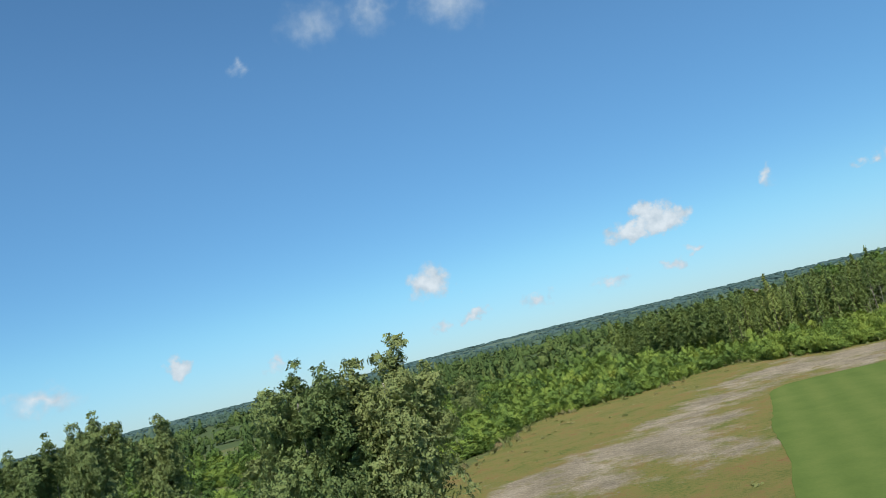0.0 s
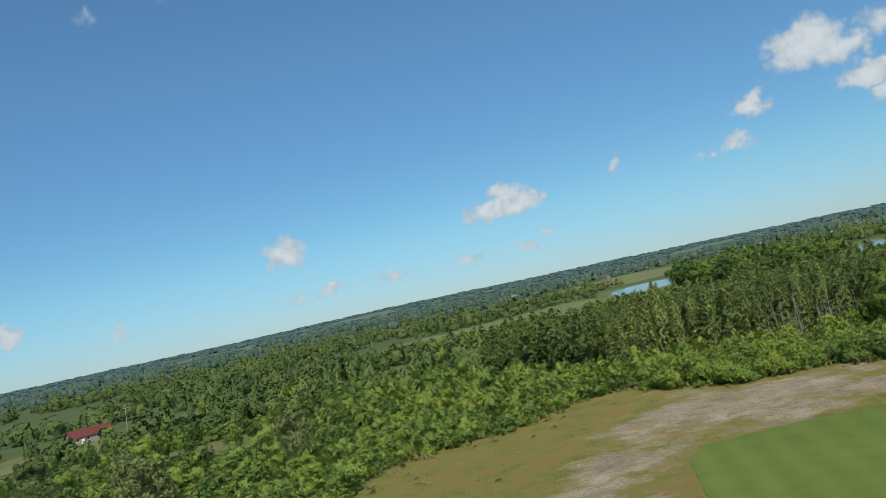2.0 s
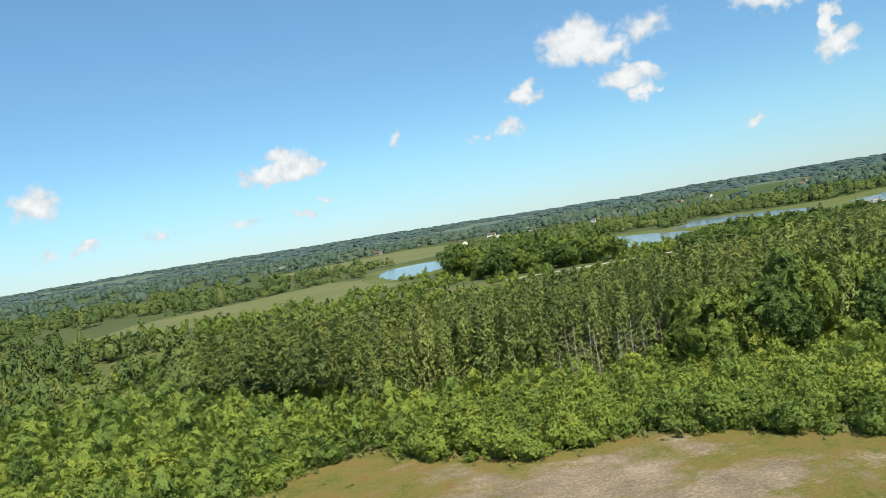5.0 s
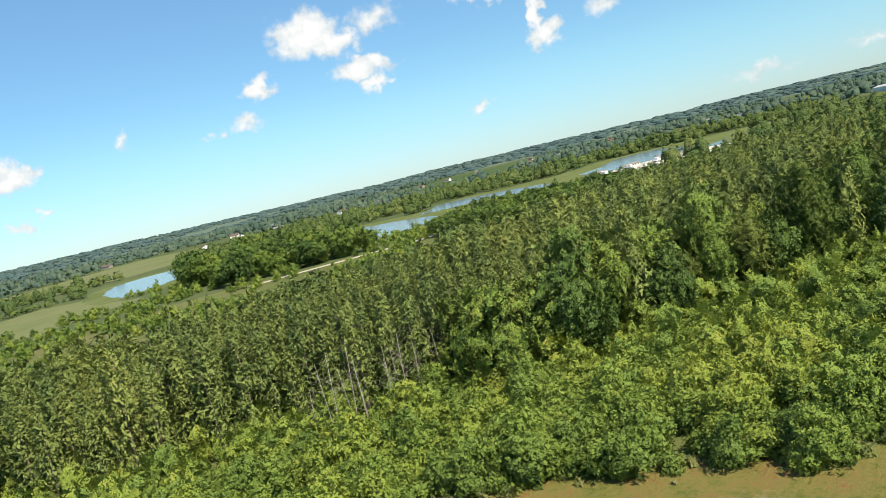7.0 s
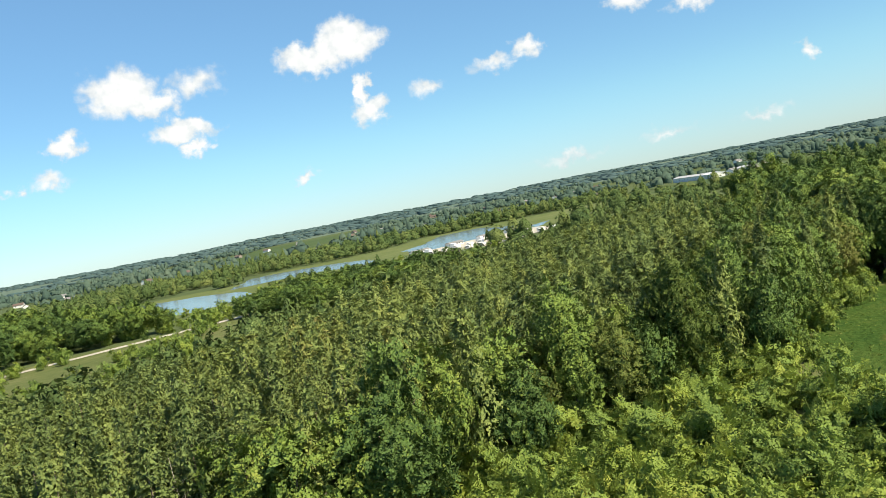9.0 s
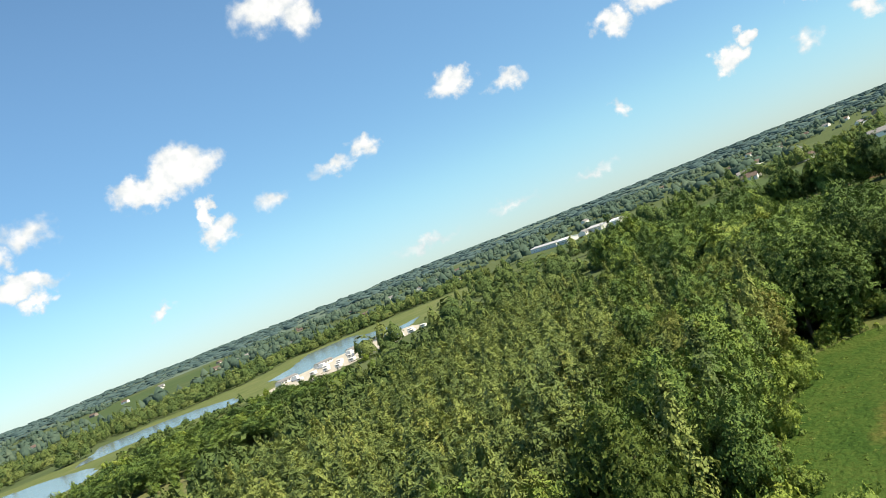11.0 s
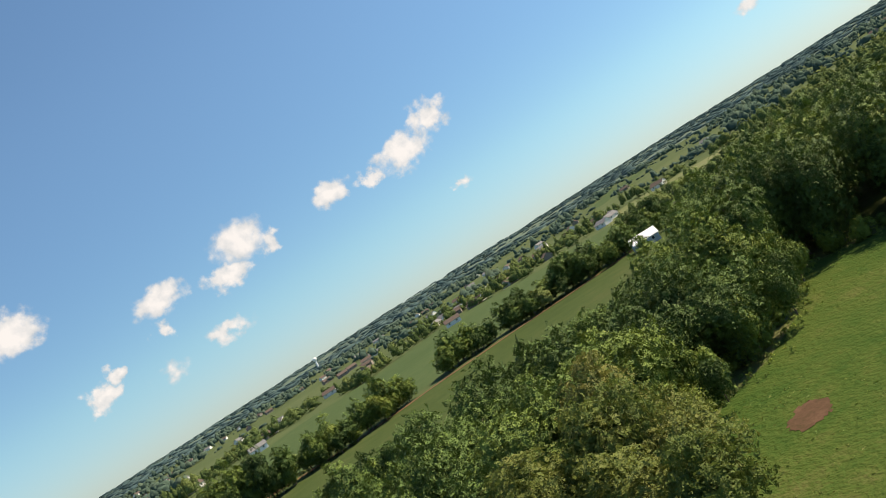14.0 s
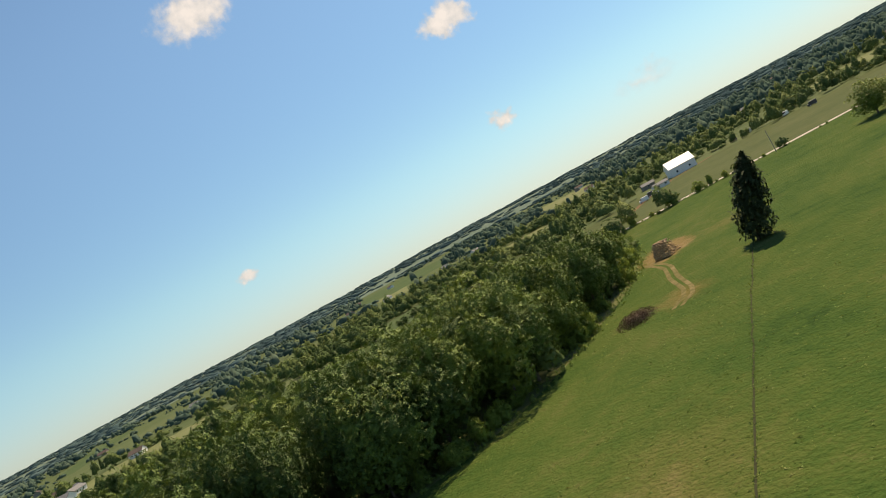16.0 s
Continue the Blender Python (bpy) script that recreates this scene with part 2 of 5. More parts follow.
WEED = leaf_material("weed_stalks", ((0.0, (0.143, 0.196, 0.056)), (.5, (0.241, 0.252, 0.094)), (.85, (0.312, 0.252, 0.133)), (1, (0.351, 0.168, 0.104))), cells=12, cut=.7)


def ground_material(name, stops, scales=(0.02, 0.25, 3.0), weights=(.4, .35, .25), relief=.05, rough=.95, bump=.5, mow=None, contrast=2.0, worn=(), worn_stops=(), lumps=(1.4, 6, .65)):
    m, n, l, bsdf = nodes_of(name)
    parts = [calc(n, l, "MULTIPLY", noise_at(n, l, s, 5, .6), w) for s, w in zip(scales, weights)]
    fac = calc(n, l, "ADD", calc(n, l, "ADD", parts[0], parts[1]), parts[2])
    if mow:
        geom, sp = n.new("ShaderNodeNewGeometry"), n.new("ShaderNodeVectorRotate")
        sp.rotation_type = "Z_AXIS"
        sp.inputs["Angle"].default_value = radians(mow[0])
        l.new(geom.outputs["Position"], sp.inputs["Vector"])
        wav = n.new("ShaderNodeTexWave")
        wav.inputs["Scale"].default_value, wav.inputs["Distortion"].default_value = mow[1], 1.5
        wav.inputs["Detail Scale"].default_value = .05
        l.new(sp.outputs[0], wav.inputs["Vector"])
        fac = calc(n, l, "ADD", fac, calc(n, l, "MULTIPLY_ADD", wav.outputs["Fac"], mow[2], -mow[2] / 2))
    fac = calc(n, l, "MULTIPLY_ADD", fac, contrast, .5 - contrast / 2, clamp=True)
    col = ramp(n, l, fac, stops)
    rag = calc(n, l, "MULTIPLY_ADD", noise_at(n, l, .22, 8, .7), 1.7, -.85) if worn else None
    for cx, cy, wx_, wy_, much in worn:
        rel = n.new("ShaderNodeVectorMath")
        rel.operation = "MULTIPLY_ADD"
        rel.inputs[1].default_value, rel.inputs[2].default_value = (1 / wx_, 1 / wy_, 0), (-cx / wx_, -cy / wy_, 0)
        l.new(n.new("ShaderNodeNewGeometry").outputs["Position"], rel.inputs[0])
        ln = n.new("ShaderNodeVectorMath")
        ln.operation = "LENGTH"
        l.new(rel.outputs[0], ln.inputs[0])
        how = calc(n, l, "MULTIPLY", calc(n, l, "ADD", calc(n, l, "SUBTRACT", 1.0, ln.outputs["Value"]), rag, clamp=True), much, clamp=True)
        near_ = calc(n, l, "LESS_THAN", ln.outputs["Value"], 1.6)
        col = mixed(n, l, calc(n, l, "MULTIPLY", how, near_), col, ramp(n, l, fac, worn_stops))
    l.new(col, bsdf.inputs["Base Color"])
    bsdf.inputs["Roughness"].default_value = rough
    bsdf.inputs["Specular IOR Level"].default_value = .03
    bumped(n, l, bsdf, noise_at(n, l, *lumps), bump, relief)
    return m


WOOD_FLOOR = ground_material("woodland_floor", ((0, (0.052, 0.078, 0.034)), (.5, (0.078, 0.105, 0.045)), (.8, (0.110, 0.128, 0.060)), (1, (0.160, 0.160, 0.088))), scales=(.006, .05, .5))
# haze is part of this colour: pale bluish green for the farthest land
HAZE_FLOOR = ground_material("distant_hazed_land", ((0, (.085, .130, .105)), (.5, (.110, .155, .120)), (1, (.150, .180, .130))), scales=(.002, .01, .1))
ROUGH_GROUND = ground_material("rough_meadow", ((0, (0.052, 0.075, 0.029)), (.45, (0.099, 0.120, 0.044)), (.75, (0.164, 0.160, 0.078)), (1, (0.244, 0.210, 0.130))), relief=.3)
TURF = ground_material("mown_turf", ((0, (0.069, 0.106, 0.025)), (.5, (0.103, 0.142, 0.037)), (1, (0.146, 0.172, 0.050))), scales=(.03, .3, 4), mow=(21, .08, .10))
LAWN = ground_material("lawn_grass", ((0, (0.020, 0.050, 0.012)), (.3, (0.040, 0.080, 0.018)), (.65, (0.063, 0.095, 0.023)), (1, (0.100, 0.106, 0.037))), scales=(.03, .3, 2.2), weights=(.46, .28, .26), relief=.45, bump=1.0, contrast=3.6, lumps=(1.3, 4, .55),
                       worn=((178, 115, 11, 5, 1.3), (196, 108, 7, 4, .8), (189, -127, 9, 17, 3.0), (178, -64, 7, 10, 1.0), (172, 20, 14, 30, .28), (168, -130, 14, 8, .4), (186, 98, 9, 6, .4)),
                       worn_stops=((0, (.080, .080, .022)), (.4, (.130, .105, .034)), (.7, (.185, .130, .058)), (1, (.240, .170, .090))))
STRIP = ground_material("green_ley", ((0, (0.037, 0.061, 0.021)), (.5, (0.054, 0.080, 0.027)), (1, (0.085, 0.093, 0.039))), scales=(.012, .12, 1.2), contrast=3)
DRY = ground_material("dry_meadow", ((0, (0.046, 0.066, 0.026)), (.5, (0.074, 0.092, 0.038)), (1, (0.112, 0.116, 0.058))), scales=(.03, .2, 2))
SAND = ground_material("sandy_soil", ((0, (0.064, 0.079, 0.020)), (.4, (0.119, 0.106, 0.043)), (.7, (0.187, 0.150, 0.076)), (1, (0.255, 0.207, 0.119))), scales=(.2, .8, 5), contrast=3)
BANK = ground_material("bank_grass", ((0, (.070, .100, .036)), (.5, (.110, .138, .052)), (1, (.170, .178, .085))), scales=(.02, .12, 1), contrast=3)
CROP = ground_material("crop_field", ((0, (0.043, 0.074, 0.029)), (.5, (0.062, 0.096, 0.039)), (1, (0.092, 0.116, 0.052))), scales=(.008, .1, 1))
HAY = ground_material("pale_hay_field", ((0, (0.089, 0.120, 0.047)), (.5, (0.141, 0.160, 0.073)), (1, (0.207, 0.195, 0.114))), scales=(.01, .1, 1))
GRAVEL = ground_material("gravel", ((0, (.28, .26, .22)), (.5, (.42, .39, .33)), (1, (.55, .51, .44))), scales=(.2, 2, 9))
SOIL = ground_material("bare_soil", ((0, (.085, .052, .032)), (.5, (.155, .092, .055)), (1, (.24, .155, .095))), scales=(.1, .8, 5))


def clearing_material():
    """Trampled dirt with dry grass: the bare attribute says how far the soil is worn."""
    m, n, l, bsdf = nodes_of("worn_clearing")
    attr = n.new("ShaderNodeAttribute")
    attr.attribute_name = "bare"
    grass = ramp(n, l, calc(n, l, "ADD", calc(n, l, "MULTIPLY_ADD", noise_at(n, l, .2, 6, .7), 1.6, -.55), calc(n, l, "MULTIPLY_ADD", noise_at(n, l, 2.2, 8, .8), 1.8, -.6), clamp=True),
                 ((0, (0.070, 0.098, 0.024)), (.3, (0.132, 0.146, 0.038)), (.58, (0.200, 0.176, 0.056)), (.82, (0.228, 0.146, 0.058)), (1, (0.205, 0.098, 0.042))))
    soil = ramp(n, l, calc(n, l, "ADD", calc(n, l, "MULTIPLY_ADD", noise_at(n, l, .16, 8, .7), 1.7, -.6), calc(n, l, "MULTIPLY_ADD", noise_at(n, l, 2.6, 8, .8), 2.0, -.6), clamp=True),
                ((0, (.095, .085, .058)), (.35, (.190, .158, .112)), (.7, (.295, .238, .170)), (1, (.420, .345, .262))))
    ragged = calc(n, l, "ADD", calc(n, l, "MULTIPLY_ADD", noise_at(n, l, .09, 10, .74), 4.2, -2.1), attr.outputs["Fac"])
    fac = calc(n, l, "MULTIPLY_ADD", ragged, 2.2, -1.1, clamp=True)
    l.new(mixed(n, l, fac, grass, soil), bsdf.inputs["Base Color"])
    bsdf.inputs["Roughness"].default_value, bsdf.inputs["Specular IOR Level"].default_value = .95, .1
    bumped(n, l, bsdf, noise_at(n, l, 1.6, 8, .75), .9, .4)
    return m


CLEARING = clearing_material()


def plain(name, col, rough=.7, metal=0.0, scale=1.5, vary=.12, bump=.02):
    m, n, l, bsdf = nodes_of(name)
    f = noise_at(n, l, scale, 6, .6)
    lo, hi = tuple(c * (1 - vary) for c in col), tuple(min(1, c * (1 + vary)) for c in col)
    l.new(ramp(n, l, f, ((.25, lo), (.75, hi))), bsdf.inputs["Base Color"])
    bsdf.inputs["Roughness"].default_value, bsdf.inputs["Metallic"].default_value = rough, metal
    bsdf.inputs["Specular IOR Level"].default_value = .5 if rough < .6 else .08
    bumped(n, l, bsdf, noise_at(n, l, scale * 6, 4), .4, bump)
    return m


BARK = plain("bark", (.16, .13, .10), .95, scale=4, vary=.35, bump=.04)
PALE_BARK = plain("pale_bark", (.38, .36, .31), .9, scale=3, vary=.3, bump=.03)
DEAD = plain("dead_wood", (.30, .27, .24), .9, scale=3, vary=.25)
WHITE = plain("white_painted_metal", (.80, .80, .78), .45)
WHITE_WALL = plain("white_siding", (.76, .75, .71), .7, vary=.06)
ROOF_WHITE = plain("white_metal_roof", (.82, .83, .84), .35, vary=.05)
ROOF_PALE = plain("pale_grey_roof", (.42, .43, .44), .6, vary=.15)
ROOF_RED = plain("red_rusted_roof", (.13, .042, .036), .7, vary=.25)
ROOF_GREY = plain("grey_shingle_roof", (.20, .20, .20), .85, vary=.2)
ROOF_BROWN = plain("brown_shingle_roof", (.13, .10, .085), .85, vary=.2)
TIMBER = plain("weathered_boards", (.26, .23, .20), .9, vary=.25)
LOG = plain("cut_logs", (.40, .27, .16), .85, scale=4, vary=.35)
CUT_END = plain("cut_log_ends", (.52, .38, .24), .85, scale=5, vary=.3)
DARK = plain("dark_paint", (.05, .05, .055), .4)
GLASS = plain("window_glass", (.03, .04, .05), .08)


def water_material():
    m, n, l, bsdf = nodes_of("pond_water")
    bsdf.inputs["Base Color"].default_value = (.13, .165, .17, 1)
    bsdf.inputs["Roughness"].default_value = .16
    bsdf.inputs["Specular IOR Level"].default_value = .3
    bsdf.inputs["IOR"].default_value = 1.33
    bumped(n, l, bsdf, noise_at(n, l, .9, 4), .12, .08)
    return m


WATER = water_material()

# ---- plan ----
# outlines in metres, x and y
FIELD_EDGE = ((113, 103.4), (100, 106), (88.6, 111.4), (77, 114), (67, 115.7), (59.5, 117.6), (53, 118.6), (49, 118.4), (45.8, 116.2),
              (43.6, 112.6), (39.6, 102), (35.2, 92.6), (28.5, 73.3), (22, 57.5), (10, 25), (-10, -40), (113, -40))
LAWN_EDGE = ((112.3, 104), (130, 108.5), (150, 112), (158, 120), (164, 126), (172, 127.6), (182, 128.2), (192, 126.6), (203, 124), (212, 122.4), (216, 116), (218, 107.5), (217, 98.5),
             (214, 92), (209, 87), (206, 79), (211, 66), (216.5, 55), (217.5, 44), (222.5, 31), (234, 13), (236, 8), (227, 3), (219, -3), (211.5, -14),
             (205, -26), (201, -46), (197, -75), (194.5, -106), (199, -140), (210, -190), (221, -226), (162, -246), (100, -266), (0, -299), (0, -40), (112.3, -40))
CLEAR_EDGE = ((-24, 60), (-14, 84), (-7, 104), (4, 124), (12, 146), (18, 156), (40, 160), (52, 169), (62, 170), (67, 159), (71, 151), (83, 147), (92, 137), (99, 126), (104, 114), (104, 102), (60, 112),
              (44, 108), (36, 90), (24, 58), (10, 40), (-8, 40))
DIRT = ((2, 94), (12, 101), (23, 112), (33, 124), (40, 133), (51, 147), (57, 154), (65, 149.5), (78, 140.5), (86, 136), (89, 127), (90, 118.5), (79, 116.5),
        (62, 118), (50, 121.5), (43, 118), (38, 105), (28, 77), (13, 74), (0, 80))
POND_B = ((229, 572), (250, 615), (267, 643), (298, 653), (313, 634), (290, 580), (262, 534), (236, 513), (210, 503))
POND_A = ((336, 479), (360, 512), (382, 526), (387, 490), (380, 444), (360, 415), (339, 398), (309, 397), (298, 415))
POND_C = ((399, 472), (420, 455), (428, 430), (435, 402), (446, 394), (475, 424), (488, 458), (486, 505), (470, 528), (440, 500), (415, 485))
POND_D = ((503, 417), (542, 425), (625, 462), (655, 440), (612, 402), (598, 368), (549, 366), (479, 358), (452, 360))
POND_E = ((500, 332), (520, 346), (556, 350), (590, 345), (540, 330))
FIELDS = {
    "hay_field": (HAY, ((30, 462), (70, 546), (134, 572), (205, 610), (222, 560), (202, 503), (205, 462), (150, 430), (90, 440))),
    "pond_bank_meadow": (BANK, ((196, 495), (212, 560), (248, 640), (280, 672), (330, 665), (392, 560), (430, 500), (500, 530), (560, 470), (640, 490), (690, 440),
                               (760, 330), (720, 300), (640, 318), (560, 318), (470, 335), (420, 372), (380, 372), (320, 378), (285, 400), (292, 440), (320, 500), (300, 560), (255, 505), (225, 490))),
    "crop_strip": (STRIP, ((505, 178), (440, 152), (340, 110), (290, 40), (290, -40), (350, -100), (425, -104), (410, -50), (414, 0), (414, 36), (428, 75), (520, 150))),
    "crop_field": (CROP, ((560, 195), (475, 140), (440, 70), (428, 20), (432, -40), (440, -110), (600, -190), (720, -150), (670, -50), (690, 5), (650, 77), (705, 110), (660, 165))),
    "far_pasture": (HAY, ((225, 800), (310, 730), (450, 780), (545, 930), (520, 1165), (400, 1090), (280, 1030))),
    "far_pasture.001": (CROP, ((484, 905), (610, 930), (720, 1010), (640, 1030), (560, 985))),
    "far_pasture.002": (CROP, ((670, 715), (800, 735), (930, 812), (1230, 1340), (1120, 1370), (900, 1000), (730, 800))),
    "far_pasture.003": (CROP, ((980, 950), (1104, 1185), (1426, 1477), (1796, 1600), (1797, 1438), (1324, 1049), (1122, 947))),
    "south_meadow": (DRY, ((226, -234), (160, -254), (95, -276), (20, -300), (-40, -350), (80, -430), (190, -400), (240, -350), (290, -300), (262, -250))),
    "belt_field": (STRIP, ((300, -120), (350, -112), (420, -135), (470, -220), (440, -288), (385, -288), (325, -336), (282, -240), (290, -160))),
    "south_field": (CROP, ((322, -345), (380, -295), (440, -365), (405, -415), (362, -412))),
    "south_field.001": (HAY, ((295, -430), (349, -455), (400, -563), (367, -595), (326, -542))),
    "south_field.002": (HAY, ((537, -200), (514, -243), (509, -281), (600, -377), (690, -336), (659, -277))),
    "south_field.003": (HAY, ((555, -685), (620, -740), (986, -1274), (786, -1107))),
    "south_field.004": (CROP, ((640, -986), (694, -897), (867, -1069), (1300, -1850), (1094, -1620), (847, -1430))),
    "south_field.005": (HAY, ((860, -790), (940, -820), (1000, -942), (960, -1020), (900, -900))),
    "south_field.006": (HAY, ((120, -602), (67, -665), (33, -638), (61, -480), (88, -504), (120, -470))),
    "south_field.007": (CROP, ((574, -150), (620, -216), (578, -232), (480, -150), (486, -123))),
    "south_field.008": (CROP, ((1000, -560), (1100, -600), (1500, -1000), (1380, -1020))),
    "south_field.009": (HAY, ((330, -800), (420, -820), (560, -1250), (440, -1150))),
    "house_yard": (HAY, ((-95, 300), (-78, 330), (-60, 345), (-35, 330), (-22, 300), (-50, 285), (-80, 285))),
    "school_grounds": (CROP, ((720, 230), (760, 330), (860, 300), (900, 210), (840, 180))),
    "east_pasture": (CROP, ((900, -220), (980, -180), (1250, -420), (1180, -520))),
}


def inside(xs, ys, poly):
    """Which of the points lie in the outline."""
    r = np.zeros(len(xs), bool)
    p = np.array(poly, float)
    for (x0, y0), (x1, y1) in zip(p, np.roll(p, -1, 0)):
        c = (y0 > ys) != (y1 > ys)
        r ^= c & (xs < (x1 - x0) * (ys - y0) / (y1 - y0 + 1e-12) + x0)
    return r


def away(xs, ys, poly, closed=True):
    """Distance to the outline."""
    d = np.full(len(xs), 1e9)
    p = np.array(poly, float)
    q = np.roll(p, -1, 0)
    if not closed:
        p, q = p[:-1], q[:-1]
    for a_, b_ in zip(p, q):
        ab = b_ - a_
        t_ = np.clip(((xs - a_[0]) * ab[0] + (ys - a_[1]) * ab[1]) / (ab @ ab), 0, 1)
        d = np.minimum(d, np.hypot(xs - a_[0] - t_ * ab[0], ys - a_[1] - t_ * ab[1]))
    return d


def land(x, y):
    """Height of the ground: flat round the field, rising to low hills far off."""
    r = np.hypot(np.asarray(x, float) - 80, np.asarray(y, float) - 100)
    s = np.clip((r - 1800) / 2900, 0, 1)
    s = s * s * (3 - 2 * s)
    ang = np.arctan2(np.asarray(x, float) - 80, np.asarray(y, float) - 100)
    return s * (25 + 5 * np.sin(ang * 3 + 1) + 4 * np.sin(ang * 7 + .4) + 2.5 * np.sin(ang * 17))


def raw_mesh(name, verts, quads=None, tris=None, normals=None, tint=None, smooth=True, attrs=None):
    me = bpy.data.meshes.new(name)
    verts = np.asarray(verts, np.float32)
    quads = np.zeros((0, 4), np.int32) if quads is None else np.asarray(quads, np.int32)
    tris = np.zeros((0, 3), np.int32) if tris is None else np.asarray(tris, np.int32)
    me.vertices.add(len(verts))
    me.vertices.foreach_set("co", verts.ravel())
    loops = np.concatenate([quads.ravel(), tris.ravel()]).astype(np.int32)
    me.loops.add(len(loops))
    me.loops.foreach_set("vertex_index", loops)
    me.polygons.add(len(quads) + len(tris))
    starts = np.concatenate([np.arange(len(quads)) * 4, len(quads) * 4 + np.arange(len(tris)) * 3]).astype(np.int32)
    me.polygons.foreach_set("loop_start", starts)
    me.polygons.foreach_set("use_smooth", np.full(len(starts), smooth))
    me.update(calc_edges=True)
    for key, vals in {**(attrs or {}), **({"tint": tint} if tint is not None else {})}.items():
        at = me.attributes.new(key, "FLOAT", "POINT")
        at.data.foreach_set("value", np.asarray(vals, np.float32))
    if normals is not None:
        me.normals_split_custom_set_from_vertices(np.asarray(normals, np.float32))
    return me


def patch(name, outline, z, material, label, category, wobble=.5, step=2.0, jag=0.0):
    """A flat sheet of ground with an uneven edge."""
    pts, p = [], [Vector((x, y, 0)) for x, y in outline]
    for a_, b_ in zip(p, p[1:] + p[:1]):
        k = max(1, int((b_ - a_).length / step))
        for i in range(k):
            c = a_.lerp(b_, i / k)
            w = Vector((noise.noise(c * .11), noise.noise(c * .11 + Vector((7, 3, 0))), 0)) + .5 * Vector((noise.noise(c * .43), noise.noise(c * .43 + Vector((1, 9, 0))), 0))
            pts.append(c + w * wobble + jag * Vector((noise.noise(c * 2.3), noise.noise(c * 2.3 + Vector((4, 8, 0))), 0)))
    bm = bmesh.new()
    f = bm.faces.new([bm.verts.new((v.x, v.y, z)) for v in pts])
    f.normal_update()
    if f.normal.z < 0:
        f.normal_flip()
    bmesh.ops.triangulate(bm, faces=bm.faces[:])
    for f in bm.faces:
        f.normal_update()
        if f.normal.z < 0:
            f.normal_flip()
    me = bpy.data.meshes.new(name)
    bm.to_mesh(me)
    bm.free()
    me.materials.append(material)
    return tagged(new(name, me), label, category, kind="structure")


# ---- ground ----
def build_ground():
    radii = np.concatenate([np.linspace(0, 400, 21)[1:], np.geomspace(400, 4900, 40)[1:]])
    k = 144
    th = np.linspace(0, 2 * np.pi, k, endpoint=False)
    X = 80 + radii[:, None] * np.sin(th)
    Y = 100 + radii[:, None] * np.cos(th)
    V = np.stack([X.ravel(), Y.ravel(), land(X.ravel(), Y.ravel())], 1)
    V = np.vstack([V, [[80, 100, 0]]])
    i, j = np.meshgrid(np.arange(len(radii) - 1), np.arange(k), indexing="ij")
    a_, b_ = i * k + j, i * k + (j + 1) % k
    Q = np.stack([a_, a_ + k, b_ + k, b_], -1).reshape(-1, 4)
    j = np.arange(k)
    T_ = np.stack([np.full(k, len(V) - 1), j, (j + 1) % k], 1)
    me = raw_mesh("ground", V, Q, T_)
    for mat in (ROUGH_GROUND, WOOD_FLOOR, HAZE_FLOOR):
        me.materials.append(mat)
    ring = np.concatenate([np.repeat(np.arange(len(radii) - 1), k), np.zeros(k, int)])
    # darker floor past 290 m, haze-coloured floor past 2100 m
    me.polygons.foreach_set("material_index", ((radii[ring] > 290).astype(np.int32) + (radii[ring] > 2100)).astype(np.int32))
    return tagged(new("ground", me), "rough green and straw-coloured meadow ground under the woods", "ground", kind="structure")


build_ground()
patch("sports_field", FIELD_EDGE, .12, TURF, "mown striped green turf of a sports field", "grass")
patch("lawn", LAWN_EDGE, .04, LAWN, "broad bright green lawn with worn yellowish patches", "grass")
for i, (key, (mat, outline)) in enumerate(FIELDS.items()):
    patch(key.split(".")[0], outline, .05 + .006 * i, mat, {BANK: "grassy green bank round the ponds", STRIP: "bright green grass ley", HAY: "pale hay meadow", DRY: "dry olive-brown meadow beside the lane"}.get(mat, "green field of low crop"), "field", wobble=4, step=8)
for outline in (POND_A, POND_B, POND_C, POND_D, POND_E):
    patch("pond", outline, .14, WATER, "still blue-grey pond water with grassy banks", "water", wobble=3, step=6)


def noisy(xs, ys, scale, seed=0):
    return np.array([noise.noise(Vector((x * scale, y * scale, seed * 3.7))) for x, y in zip(xs, ys)])


def build_clearing():
    gx, gy = np.meshgrid(np.arange(-26, 108, 1.0), np.arange(38, 172, 1.0), indexing="ij")
    nx, ny = gx.shape
    xs, ys = gx.ravel(), gy.ravel()
    d = away(xs, ys, DIRT)
    bare = np.clip(.5 + np.where(inside(xs, ys, DIRT), d, -d) / 14, 0, 1)
    zs = .06 + .03 * noisy(xs, ys, .3, 2)
    ok = inside(xs, ys, CLEAR_EDGE) & ~(inside(xs, ys, FIELD_EDGE) & (away(xs, ys, FIELD_EDGE) > 3))
    ok = ok.reshape(nx, ny)
    cell = ok[:-1, :-1] & ok[1:, :-1] & ok[1:, 1:] & ok[:-1, 1:]
    i, j = np.nonzero(cell)
    a_ = i * ny + j
    Q = np.stack([a_, a_ + ny, a_ + ny + 1, a_ + 1], 1)
    me = raw_mesh("clearing", np.stack([xs, ys, zs], 1), Q, attrs={"bare": bare})
    me.materials.append(CLEARING)
    tagged(new("clearing", me), "worn clearing of pale dirt and dry yellow-green weeds", "ground", kind="structure")


build_clearing()

# ---- plants: shapes ----
rng = np.random.default_rng(7)


def unit(v):
    return v / np.maximum(np.linalg.norm(v, axis=-1, keepdims=True), 1e-9)


